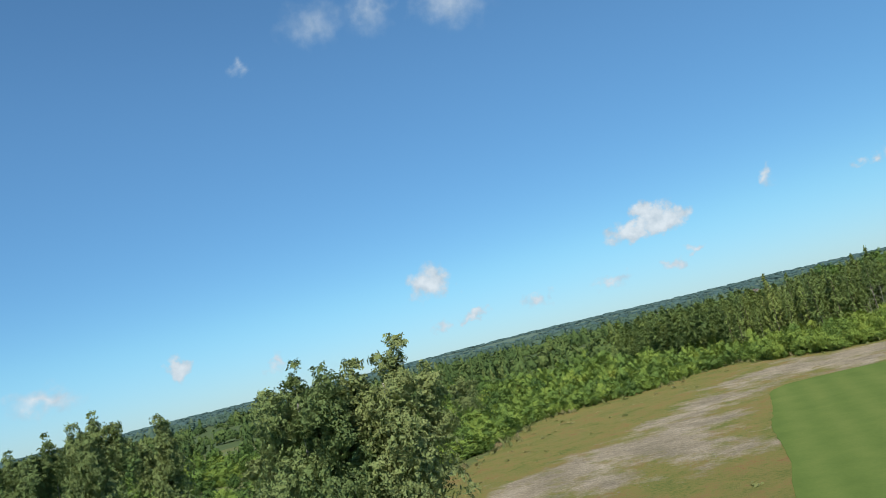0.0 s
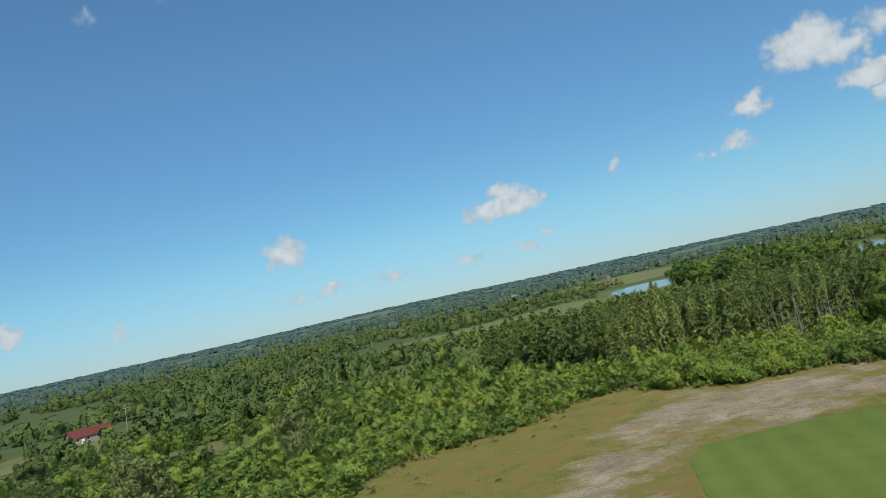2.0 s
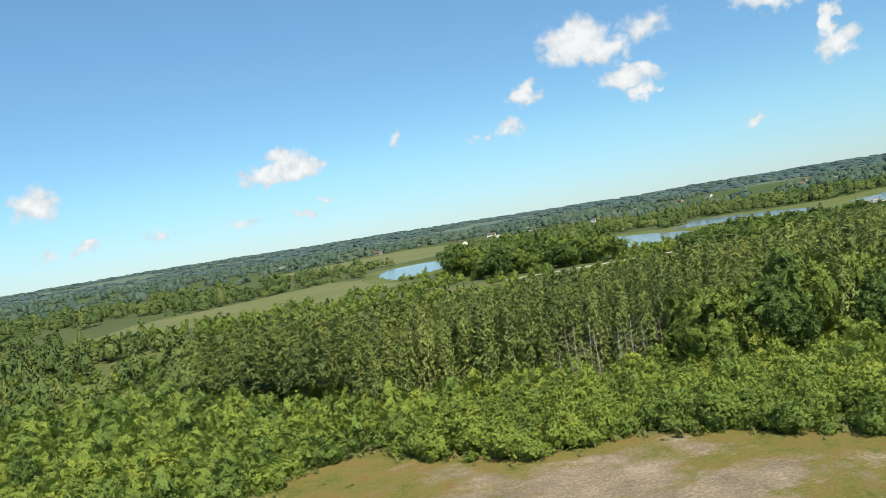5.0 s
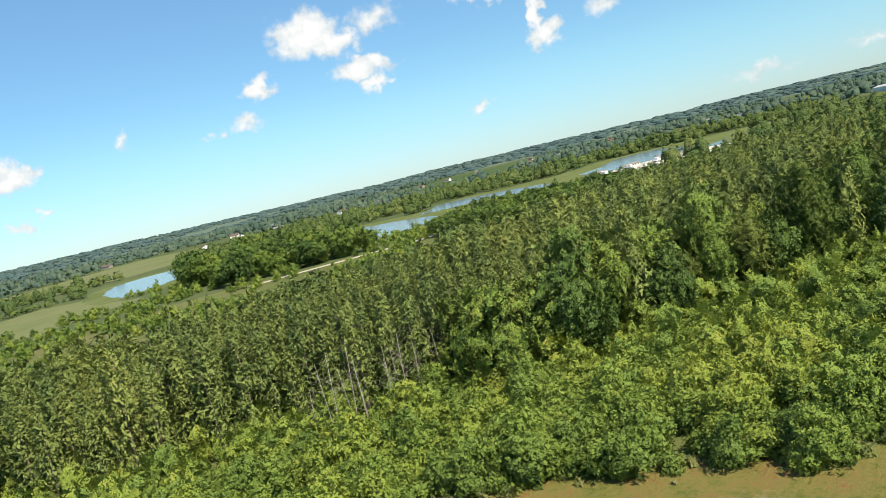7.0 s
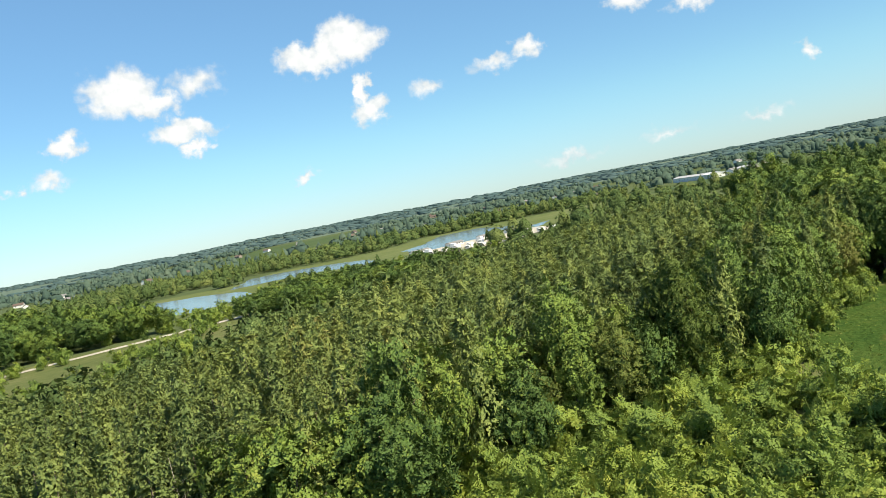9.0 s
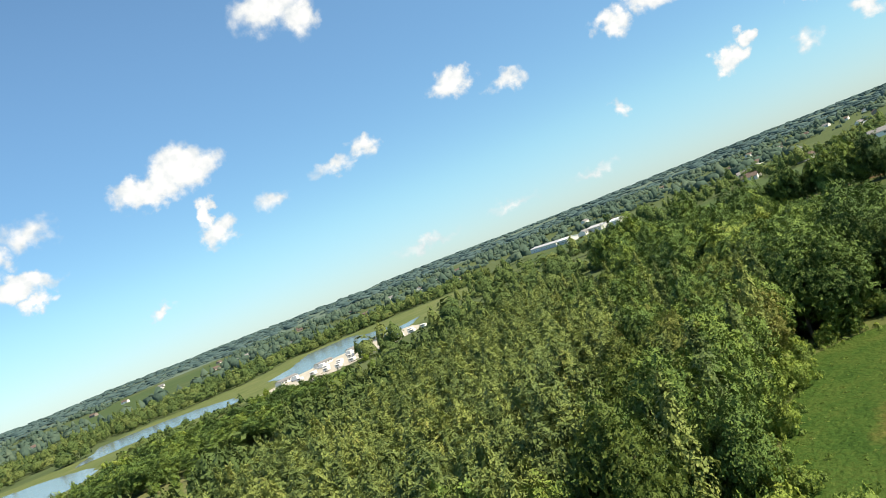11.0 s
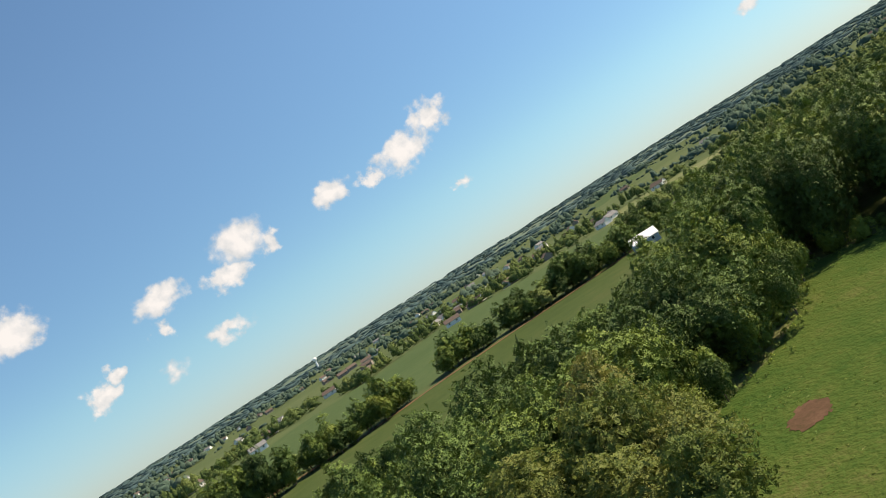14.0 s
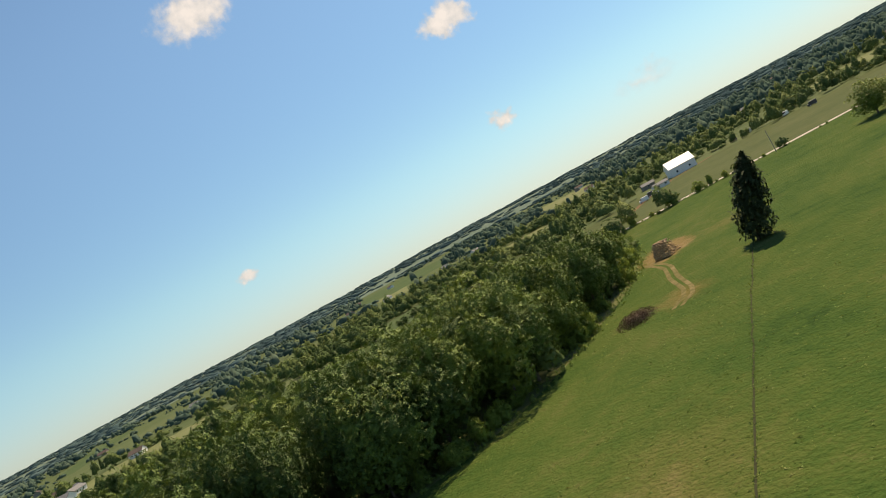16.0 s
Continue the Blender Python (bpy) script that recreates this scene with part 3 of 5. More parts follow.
def leaf_quads(at, out, size, ratio=.55, jitter=.8, along=None):
    """Pointed leaf sprays at the given places, facing outwards. Returns vertices, quads, normals."""
    n = len(at)
    nrm = unit(out + jitter * rng.normal(size=(n, 3)) * .6)
    nrm *= np.where((nrm * out).sum(1, keepdims=True) < 0, -1, 1)
    ref = rng.normal(size=(n, 3)) if along is None else along + .25 * rng.normal(size=(n, 3))
    u = unit(ref - (ref * nrm).sum(1, keepdims=True) * nrm)
    w = np.cross(nrm, u)
    s = size * rng.uniform(.65, 1.35, (n, 1))
    bend = .18 * s * nrm
    V = np.stack([at - u * s * .5 - bend, at - w * s * ratio * .5 + u * s * rng.uniform(-.15, .2, (n, 1)), at + u * s * .55 - bend,
                  at + w * s * ratio * .5 + u * s * rng.uniform(-.15, .2, (n, 1))], 1)
    Q = np.arange(4 * n).reshape(n, 4)[:, ::-1]
    check = np.cross(V[:, 2] - V[:, 0], V[:, 3] - V[:, 1])
    flip = (check * nrm).sum(1) > 0
    Q[flip] = Q[flip][:, ::-1]
    N = unit(.5 * out + .65 * nrm)
    return V.reshape(-1, 3), Q, np.repeat(N, 4, 0)


def ico(sub=1):
    bm = bmesh.new()
    bmesh.ops.create_icosphere(bm, subdivisions=sub, radius=1)
    V = np.array([v.co[:] for v in bm.verts])
    F = np.array([[v.index for v in f.verts] for f in bm.faces])
    bm.free()
    return V, F


ICO1 = ico(1)


def sphere_points(n):
    v = unit(rng.normal(size=(n, 3)))
    return v


def lobed_crown(radius, height, base, lobes, leaves, leaf, core=.3, ragged=1.0, spire=0.0):
    """A crown of uneven leafy lobes, some standing out, over a sparser inside."""
    c = sphere_points(lobes)
    c[:, 2] = np.abs(c[:, 2]) * rng.choice([1, -.8], lobes, p=[.57, .43])
    c[0] = (.1, -.1, .95)
    scale = np.array([radius, radius, height / 2])
    mid = np.array([0, 0, base + height / 2])
    lr = rng.uniform(.28, .56, lobes)
    reach = rng.uniform(.74 - .2 * ragged, 1.02 + .2 * ragged, (lobes, 1))
    centre = c * (1 - lr[:, None] * .8) * reach
    pick = rng.choice(lobes, leaves, p=lr**2 / (lr**2).sum())
    d = unit(sphere_points(leaves) + c[pick] * .6 + np.array([0, 0, .25]))
    bulge = 1 + .22 * np.sin(5 * d[:, :1] + 9 * lr[pick, None]) * np.cos(6 * d[:, 1:2] + 4 * c[pick, :1])
    p = centre[pick] * scale + d * lr[pick, None] * np.array([1, 1, max(1, spire * height / 2 / radius)]) * radius * 1.12 * bulge * rng.uniform(.7, 1.14, (leaves, 1))
    out = unit(.5 * d + .5 * unit(p / scale + np.array([0, 0, .15])))
    keep = p[:, 2] > -1.15 * scale[2]
    at = p[keep] + mid
    V, Q, N = leaf_quads(at, out[keep], leaf, .62, 1.1)
    k = int(leaves * core)
    d = unit(sphere_points(k) + np.array([0, 0, .1]))
    V2, Q2, N2 = leaf_quads(d * rng.uniform(.3, .62, (k, 1)) * scale + mid, d, leaf * 1.4, .8, .5)
    return np.vstack([V, V2]), np.vstack([Q, Q2 + len(V)]), np.zeros((0, 3), int), np.vstack([N, N2])


def shrub_shape(radius, height, leaves, leaf, lobes=6):
    return lobed_crown(radius, height * 1.25, -height * .28, lobes, leaves, leaf, core=.35)


def pine_shape(height, width, sprays, bare=.25, column=False, spray=.75):
    """Pine crown: whorls of boughs turned up at the ends, round a pointed leader."""
    t_ = rng.uniform(0, 1, sprays) ** .8
    th = rng.uniform(0, 2 * np.pi, sprays)
    whorls = 13 if column else 9
    tier = np.clip(np.round(t_ * whorls) / whorls + rng.normal(size=sprays) * .04, 0, 1.0)
    z = height * (bare + (1 - bare) * tier)
    boughs = 1 + .25 * np.sin(th * 5 + np.round(t_ * whorls) * 2.1)
    if column:
        prof = (1 - tier ** 3.6) * (.80 + .20 * np.clip(tier / .15, 0, 1)) + .05
    else:
        prof = (1 - tier ** 1.25) * (.6 + .4 * np.clip(tier / .3, 0, 1)) + .07
    r = width * prof * boughs * np.sqrt(rng.uniform(.12, 1.0, sprays))
    at = np.stack([r * np.cos(th), r * np.sin(th), z + .22 * r + rng.normal(size=sprays) * .2], 1)
    out = unit(np.stack([np.cos(th), np.sin(th), .7 + .9 * tier], 1) + .35 * rng.normal(size=(sprays, 3)))
    along = unit(np.stack([np.cos(th) * .4, np.sin(th) * .4, 1 + 0 * th], 1) + .3 * rng.normal(size=(sprays, 3)))
    V, Q, N = leaf_quads(at, out, spray, .34, .6, along)
    N = unit(N + .6 * out.repeat(4, 0) + .25 * rng.normal(size=(sprays, 3)).repeat(4, 0))
    return V, Q, np.zeros((0, 3), int), N


def limb(bm, p0, p1, r0, r1, sides=6):
    """A tapered round limb."""
    d = (p1 - p0).normalized()
    x = d.orthogonal().normalized()
    y = d.cross(x)
    rings = []
    for p, r in ((p0, r0), (p0.lerp(p1, .5) + x * r0 * .4, (r0 + r1) / 2), (p1, r1)):
        rings.append([bm.verts.new(p + (x * math.cos(k * 2 * math.pi / sides) + y * math.sin(k * 2 * math.pi / sides)) * r) for k in range(sides)])
    for a_, b_ in zip(rings, rings[1:]):
        for k in range(sides):
            bm.faces.new((a_[k], a_[(k + 1) % sides], b_[(k + 1) % sides], b_[k]))
    bm.faces.new(rings[-1])


def trunk_mesh(name, height, radius, limbs, spread, material, rnd, lean=.04):
    bm = bmesh.new()
    top = Vector((rnd.uniform(-lean, lean) * height, rnd.uniform(-lean, lean) * height, height))
    limb(bm, Vector((0, 0, -.2)), top, radius, radius * .25, 7)
    for k in range(limbs):
        s = rnd.uniform(.35, .9)
        p = top * s
        th = rnd.uniform(0, 6.283)
        ln = spread * rnd.uniform(.6, 1.0) * (1.15 - s * .5)
        limb(bm, p, p + Vector((math.cos(th) * ln, math.sin(th) * ln, ln * rnd.uniform(.35, .9))), radius * .4 * (1.2 - s), radius * .06, 5)
    me = bpy.data.meshes.new(name)
    bm.to_mesh(me)
    bm.free()
    me.materials.append(material)
    for f in me.polygons:
        f.use_smooth = True
    return me


def part(name, data, parent, label=""):
    ob = new(name, data)
    ob.parent = parent
    if label:
        tagged(ob, label)
    return ob


def crown_mesh(name, shape, material):
    V, Q, T_, N = shape
    me = raw_mesh(name, V, Q, T_, N)
    me.materials.append(material)
    return me


def tree_thing(name, trunk, crown, label, category, group, at=(0, 0, -900)):
    root = new(name)
    root.empty_display_size = .5
    root.location = at
    part("trunk", trunk, root)
    part("crown", crown, root)
    return tagged(root, label, category, group)


def stuff(name, shapes, places, material, label, category):
    """One mesh of many plants. places: rows of x, y, z, turn, width factor, height factor."""
    places = np.asarray(places, float)
    which = rng.integers(0, len(shapes), len(places))
    VV, QQ, TT, NN, tints = [], [], [], [], []
    off = 0
    for i, (V, Q, T_, N) in enumerate(shapes):
        P = places[which == i]
        if not len(P):
            continue
        c, s = np.cos(P[:, 3])[:, None], np.sin(P[:, 3])[:, None]
        X = (V[:, 0] * c - V[:, 1] * s) * P[:, 4:5] + P[:, 0:1]
        Y = (V[:, 0] * s + V[:, 1] * c) * P[:, 4:5] + P[:, 1:2]
        Z = V[:, 2] * P[:, 5:6] + P[:, 2:3]
        NX, NY = N[:, 0] * c - N[:, 1] * s, N[:, 0] * s + N[:, 1] * c
        VV.append(np.stack([X, Y, Z], -1).reshape(-1, 3))
        NN.append(np.stack([NX, NY, np.broadcast_to(N[:, 2], NX.shape)], -1).reshape(-1, 3))
        step = np.arange(len(P))[:, None, None] * len(V) + off
        QQ.append((Q[None] + step).reshape(-1, 4))
        TT.append((T_[None] + step).reshape(-1, 3))
        tints.append(np.repeat(rng.uniform(0, 1, len(P)), len(V)))
        off += len(P) * len(V)
    me = raw_mesh(name, np.vstack(VV), np.vstack(QQ), np.vstack(TT), np.vstack(NN), np.concatenate(tints))
    me.materials.append(material)
    return tagged(new(name, me), label, category, kind="stuff")


def scatter(outline, spacing, jitter=.42, seed=1):
    """Uneven places inside an outline."""
    r = np.random.default_rng(seed)
    p = np.array(outline)
    x0, y0 = p.min(0)
    x1, y1 = p.max(0)
    gx, gy = np.meshgrid(np.arange(x0, x1, spacing), np.arange(y0, y1, spacing * .9), indexing="ij")
    gx = gx + (np.arange(gx.shape[1]) % 2) * spacing * .5
    xs = gx.ravel() + r.uniform(-jitter, jitter, gx.size) * spacing
    ys = gy.ravel() + r.uniform(-jitter, jitter, gx.size) * spacing
    ok = inside(xs, ys, outline)
    return xs[ok], ys[ok]


def rows_for(xs, ys, seed, wide=(.8, 1.2), tall=(.8, 1.2), zs=0.0):
    r = np.random.default_rng(seed)
    n = len(xs)
    w = r.uniform(*wide, n)
    return np.stack([xs, ys, np.zeros(n) + zs, r.uniform(0, 6.283, n), w, w * r.uniform(*tall, n) / max(np.mean(wide), .01)], 1)


# ---- plan of the woods ----
PINES = ((50, 234), (57, 209), (65, 192), (80, 184), (94, 176), (105, 168), (110, 160), (119, 155), (138, 152), (155, 147), (172, 144), (190, 143), (212, 146), (240, 158), (285, 176), (311, 182),
         (285, 197), (245, 198), (222, 206), (180, 206), (160, 210), (146, 215), (126, 213), (100, 219), (81, 235), (55, 248))
BACKWOOD = ((52, 250), (81, 237), (100, 221), (126, 215), (146, 217), (160, 212), (180, 208), (222, 208), (245, 200), (285, 199), (313, 184), (345, 170), (405, 218),
            (360, 243), (300, 252), (250, 243), (200, 250), (150, 246), (110, 258), (70, 274))
SCRUB = ((-9, 106), (4, 128), (12, 148), (18, 154), (38, 157), (50, 166), (61, 168), (65, 157), (70, 149.5), (82, 145.5), (90, 135), (96, 125), (100, 115), (118, 110), (140, 111), (156, 121), (164, 128),
         (160, 138), (138, 150), (112, 156), (103, 165), (92, 173), (78, 181), (63, 189), (55, 207), (48, 232), (30, 250), (0, 260), (-60, 260), (-130, 220), (-150, 120), (-80, 60), (-30, 40), (-12, 58), (-12, 84))
MIXED = ((104, 163), (110, 154), (138, 146), (158, 135), (164, 129), (180, 130), (203, 126), (213, 124.5), (232, 124), (262, 140), (300, 165), (285, 180), (240, 158), (212, 147), (190, 144), (172, 145), (155, 148), (138, 153), (119, 156), (110, 161))
BELT = ((214, 124), (218, 116.5), (220, 107), (219, 98), (216.5, 91), (205, 93), (194, 91), (186, 83), (188, 77), (198, 72), (213, 66), (219, 55), (220, 44), (225, 32), (238, 14), (240, 6), (230, 1), (222, -5), (214, -15),
        (208, -28), (204, -47), (200, -75), (198, -106), (203, -128), (222, -132), (245, -118), (262, -104), (276, -70), (280, -30), (266, 0), (252, 25), (250, 42), (256, 56), (264, 73), (268, 92), (280, 116), (292, 148), (262, 138), (232, 123))

# ---- shrub band ----
shrubs = [crown_mesh("shrub", shrub_shape(2.4, 3.6, 640, .62, 9), SHRUB) for _ in range(4)]
sx, sy = scatter(SCRUB, 2.65, seed=3)
gap = noisy(sx, sy, .035, 1)
away_left = np.clip((20 - sx) / 60, 0, 1) + np.clip((sy - 190) / 60, 0, 1)
off = np.hypot(sx - 85, sy - 140)
ok = (gap > -1 + 1.05 * np.clip(away_left, 0, 1)) & (rng.uniform(size=len(sx)) > np.clip((off - 70) / 60, 0, .58))
sx, sy = sx[ok], sy[ok]
srows = rows_for(sx, sy, 5, (.45, 1.2), (.6, 1.4))
srows[:, 5] *= .74 - .24 * np.clip((30 - sx) / 30, 0, 1)
srows[:, 4:] *= 1 + np.clip((np.hypot(sx - 85, sy - 140) - 70) / 60, 0, .4)[:, None]
near = np.argsort(np.hypot(sx - 85, sy - 140))
thing_rows, rest_rows = srows[near[:240]], srows[near[240:]]
protos = []
for me in shrubs:
    protos.append(tagged(new("shrub", me), "dense bright green leafy shrub in the overgrown edge", "shrub", "shrubs along the clearing"))
for i, (x, y, z, turn, w, h) in enumerate(thing_rows):
    o = protos[i] if i < 4 else copy_thing(protos[i % 4], pose(0, 0, 0))
    o.matrix_basis = Matrix.LocRotScale((x, y, z), Euler((0, 0, turn)), (w, w, h))
lod_shrubs = [shrub_shape(2.4, 3.6, 74, 1.4, 7) for _ in range(4)]
stuff("scrub", lod_shrubs, rest_rows, SHRUB, "overgrown scrub of light green bushes", "shrubs")

# ---- pine plantation ----
px_, py_ = scatter(PINES, 2.9, .36, seed=11)
prow = rows_for(px_, py_, 12, (.85, 1.2), (.78, 1.08))
prow[:, 5] *= 1 - .14 * np.clip((py_ - 180 - .0 * px_) / 25, 0, 1)
near = np.argsort(np.hypot(px_ - 100, py_ - 170) + 0)
pine_roots = []
rnd = random.Random(4)
for k in range(4):
    shape = pine_shape(14.0, 2.3, 600, .08, spray=1.0)
    pine_roots.append(tree_thing("pine", trunk_mesh("trunk", 12.5, .13, 5, .8, BARK, rnd), crown_mesh("crown", shape, PINE),
                                 "tall slender green pine in a dense plantation", "tree", "pines of the plantation"))


def place(roots, rows):
    for i, (x, y, z, turn, w, h) in enumerate(rows):
        root = roots[i % len(roots)]
        if i < len(roots):
            root.matrix_basis = Matrix.LocRotScale((x, y, z), Euler((0, 0, turn)), (1, 1, 1))
        else:
            copy_thing(root, Matrix.LocRotScale((x, y, z), Euler((0, 0, turn)), (w, w, h)))


place(pine_roots, prow[near[:300]])
stuff("pine_plantation", [pine_shape(14.0, 2.4, 160, .42, spray=1.6) for _ in range(4)], prow[near[300:]], PINE, "dense plantation of tall green pines", "trees")

# ---- mixed wood and the belt along the lawn ----
broad_roots = []
for k in range(5):
    shape = lobed_crown(5.0, 13.4, -.5, 19, 1550, .92)
    broad_roots.append(tree_thing("broadleaf_tree", trunk_mesh("trunk", 9.5, .26, 7, 3.0, BARK, rnd), crown_mesh("crown", shape, BROAD),
                                  "full green broadleaf tree at the lawn's edge", "tree", "trees of the belt"))
lite_roots = []
for k in range(4):
    shape = lobed_crown(4.9, 13.4, -.9, 20, 620, 1.4)
    lite_roots.append(tree_thing("wood_tree", trunk_mesh("trunk", 9.5, .26, 5, 3.0, BARK, rnd), crown_mesh("crown", shape, BROAD),
                                 "green broadleaf tree in the mixed wood", "tree", "trees of the mixed wood"))
bx, by = scatter(BELT, 7.0, .4, seed=21)
brow = rows_for(bx, by, 22, (.75, 1.3), (.8, 1.15))
brow[:, 5] *= np.clip(1.1 / brow[:, 4], .85, 1.2)
lofty = np.interp(by, (-120, -75, -50, 15, 35, 120), (1.12, 1.3, 1.55, 1.55, 1.15, 1.2))
brow[:, 4] *= 1 + .7 * (lofty - 1)
brow[:, 5] *= lofty
ok = (lofty < 1.25) | (np.random.default_rng(24).uniform(size=len(bx)) > .3)
bx, by, brow = bx[ok], by[ok], brow[ok]
GROVE = ((183, 92), (184, 70), (200, 66), (214, 62), (216, 94))
ok = ~((bx > 206) & (bx < 217.5) & (by > 74) & (by < 96))
bx, by, brow = bx[ok], by[ok], brow[ok]
in_grove = inside(bx, by, GROVE)
grove_rows = brow[in_grove]
bx, by, brow = bx[~in_grove], by[~in_grove], brow[~in_grove]
near = np.argsort(away(bx, by, LAWN_EDGE))
place(broad_roots, brow[near[:140]])
lod_broad = [lobed_crown(4.8, 12.4, .3, 16, 300, 1.9) for _ in range(4)]
stuff("belt_wood", lod_broad, brow[near[140:]], BROAD, "dense belt of green broadleaf trees", "trees")
ash_roots = []
for k in range(3):
    shape = lobed_crown(3.5, 11.5, .3, 22, 900, .85)
    ash_roots.append(tree_thing("yellowing_tree", trunk_mesh("trunk", 9, .2, 6, 2.2, BARK, rnd), crown_mesh("crown", shape, ASH),
                                "young tree with yellow-green autumn-tinged leaves", "tree", "trees of the mixed wood"))
mx, my = scatter(MIXED, 4.2, .42, seed=31)
mrow = rows_for(mx, my, 32, (.7, 1.1), (.85, 1.15))
kind = np.random.default_rng(33).uniform(size=len(mx))
grove_rows[:, 4] *= 1.15
place(ash_roots, np.vstack([mrow[kind < .2], grove_rows]))
fx, fy = scatter(MIXED, 3.0, .45, seed=35)
stuff("wood_undergrowth", lod_shrubs, rows_for(fx, fy, 36, (.8, 1.3), (.8, 1.5)), SHRUB, "green undergrowth filling the mixed wood", "shrubs")
mixed_broad = mrow[(kind >= .2) & (kind < .7)].copy()
mixed_broad[:, 4] *= .85
place(lite_roots, mixed_broad)
stuff("mixed_pines", [pine_shape(14.0, 2.1, 330, .2, spray=1.3) for _ in range(3)], mrow[kind >= .7], PINE, "pines among the broadleaf trees", "trees")

# ---- mid and far woods ----
LOW_GROUND = ((-60, 262), (0, 266), (40, 262), (75, 284), (110, 279), (150, 272), (200, 266), (250, 266), (290, 285), (345, 250), (420, 300), (470, 335), (420, 372), (285, 400), (245, 420),
              (225, 490), (200, 503), (150, 430), (90, 440), (30, 462), (-20, 380))
SOUTH_GROUND = ((200, -130), (245, -125), (300, -160), (280, -240), (262, -250), (226, -234))
WEST_KEEP = ((-170, 130), (-130, 222), (-60, 263), (62, 263), (62, 420), (28, 444), (-20, 380), (-220, 420), (-320, 300))
GAP = ((296, 150), (280, 116), (268, 92), (264, 73), (256, 56), (250, 42), (252, 25), (266, 0), (284, -45), (364, -60), (370, 20), (408, 72), (455, 135), (440, 190), (340, 165))
BARNYARD = ((176, -395), (196, -372), (236, -368), (246, -398), (226, -414), (196, -412))
KEEP_OUT = [WEST_KEEP, GAP, BARNYARD, ((205, 376), (248, 352), (270, 350), (290, 396), (284, 440), (268, 500), (236, 488), (214, 430)), BACKWOOD, LOW_GROUND, SOUTH_GROUND, LAWN_EDGE, FIELD_EDGE, CLEAR_EDGE, SCRUB, PINES, MIXED, BELT, ((205, -30), (215, 10), (230, 40), (258, 40), (266, 0), (258, -55), (225, -60)), POND_A, POND_B, POND_C, POND_D, POND_E] + [o for _, o in FIELDS.values()]


def wooded(n, r0, r1, seed, cut, scale):
    r = np.random.default_rng(seed)
    rad = np.sqrt(r.uniform(r0 * r0, r1 * r1, n))
    th = np.radians(r.uniform(-42, 212, n))
    xs, ys = 80 + rad * np.sin(th), 100 + rad * np.cos(th)
    ok = noisy(xs, ys, scale, seed) + .5 * noisy(xs, ys, scale * 4, seed + 1) > cut - .32 * ((ys < -150) & (xs < 520)) + .22 * ((th > 1.6) & (th < 2.3) & (rad > 560) & (rad < 1500))
    for o in KEEP_OUT:
        ok &= ~inside(xs, ys, o)
    return xs[ok], ys[ok]


def dome(radius, height, lumps=.22):
    """The leafy body of a distant crown: an uneven dome, open below."""
    V, F = ICO1
    keep = V[F].mean(1)[:, 2] > -.25
    W = V * (1 + 1.5 * lumps * rng.uniform(-1, 1, (len(V), 1)))
    W = W * [radius, radius, height * .52] + [0, 0, height * .46]
    return W, F[keep], unit(V + np.array([0, 0, .25]))


def clump_shape(radius, height, sprays, leaf, spire=0.0, even=1.0):
    """A distant tree: an uneven leafy body with loose sprays round it."""
    W, T_, M = dome(radius * .86, height * .95)
    d = unit(rng.normal(size=(sprays, 3)) + [0, 0, .45])
    r = rng.uniform(.8, 1.08, (sprays, 1))
    at = d * r * [radius, radius, height * .5] + [0, 0, height * .47]
    V, Q, N = leaf_quads(at, unit(d + np.array([0, 0, .35 * even])), leaf, .75, .8)
    N = unit(.5 * N + np.repeat(d, 4, 0) + np.array([0, 0, .3 * even]))
    V, N = np.vstack([V, W]), np.vstack([N, M])
    if spire:
        V[:, :2] *= np.clip(1.15 - spire * V[:, 2:] / height, .12, 1)
    return V, Q, T_ + 4 * sprays, N


def far_shapes(radius, height, sprays, leaf, even=1.0):
    return [clump_shape(radius * r, height * h, sprays, leaf * k, sp, even) for r, h, k, sp in ((1, 1, 1, 0), (.8, 1.15, .9, .5), (.55, 1.25, .75, .9), (1.2, .75, 1, 0), (.7, .6, .8, 0))]


wx, wy = wooded(17500, 150, 800, 41, -.04, .009)
stuff("mid_wood", far_shapes(4.2, 10, 20, 2.2), rows_for(wx, wy, 42, (.45, 1.5), (.45, .9)), MIDWOOD, "green woods and hedges beyond the plantation", "trees")
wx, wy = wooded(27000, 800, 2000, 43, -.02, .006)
stuff("far_wood", far_shapes(6.2, 8.5, 4, 3.6), rows_for(wx, wy, 44, (.4, 1.5), (.5, 1.2), land(wx, wy)), FARWOOD, "distant green woodland reaching to the skyline, tinted blue for haze", "trees")
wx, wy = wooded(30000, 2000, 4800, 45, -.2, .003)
stuff("skyline_wood", [(W, np.zeros((0, 4), int), T_, M) for W, T_, M in (dome(15 * k, 7 * k, .3) for k in (1, .8, 1.2, .6))], rows_for(wx, wy, 46, (.6, 1.4), (.7, 1.2), land(wx, wy)), HAZEWOOD, "woods along the skyline, blue-green haze put into the leaf colour", "trees")

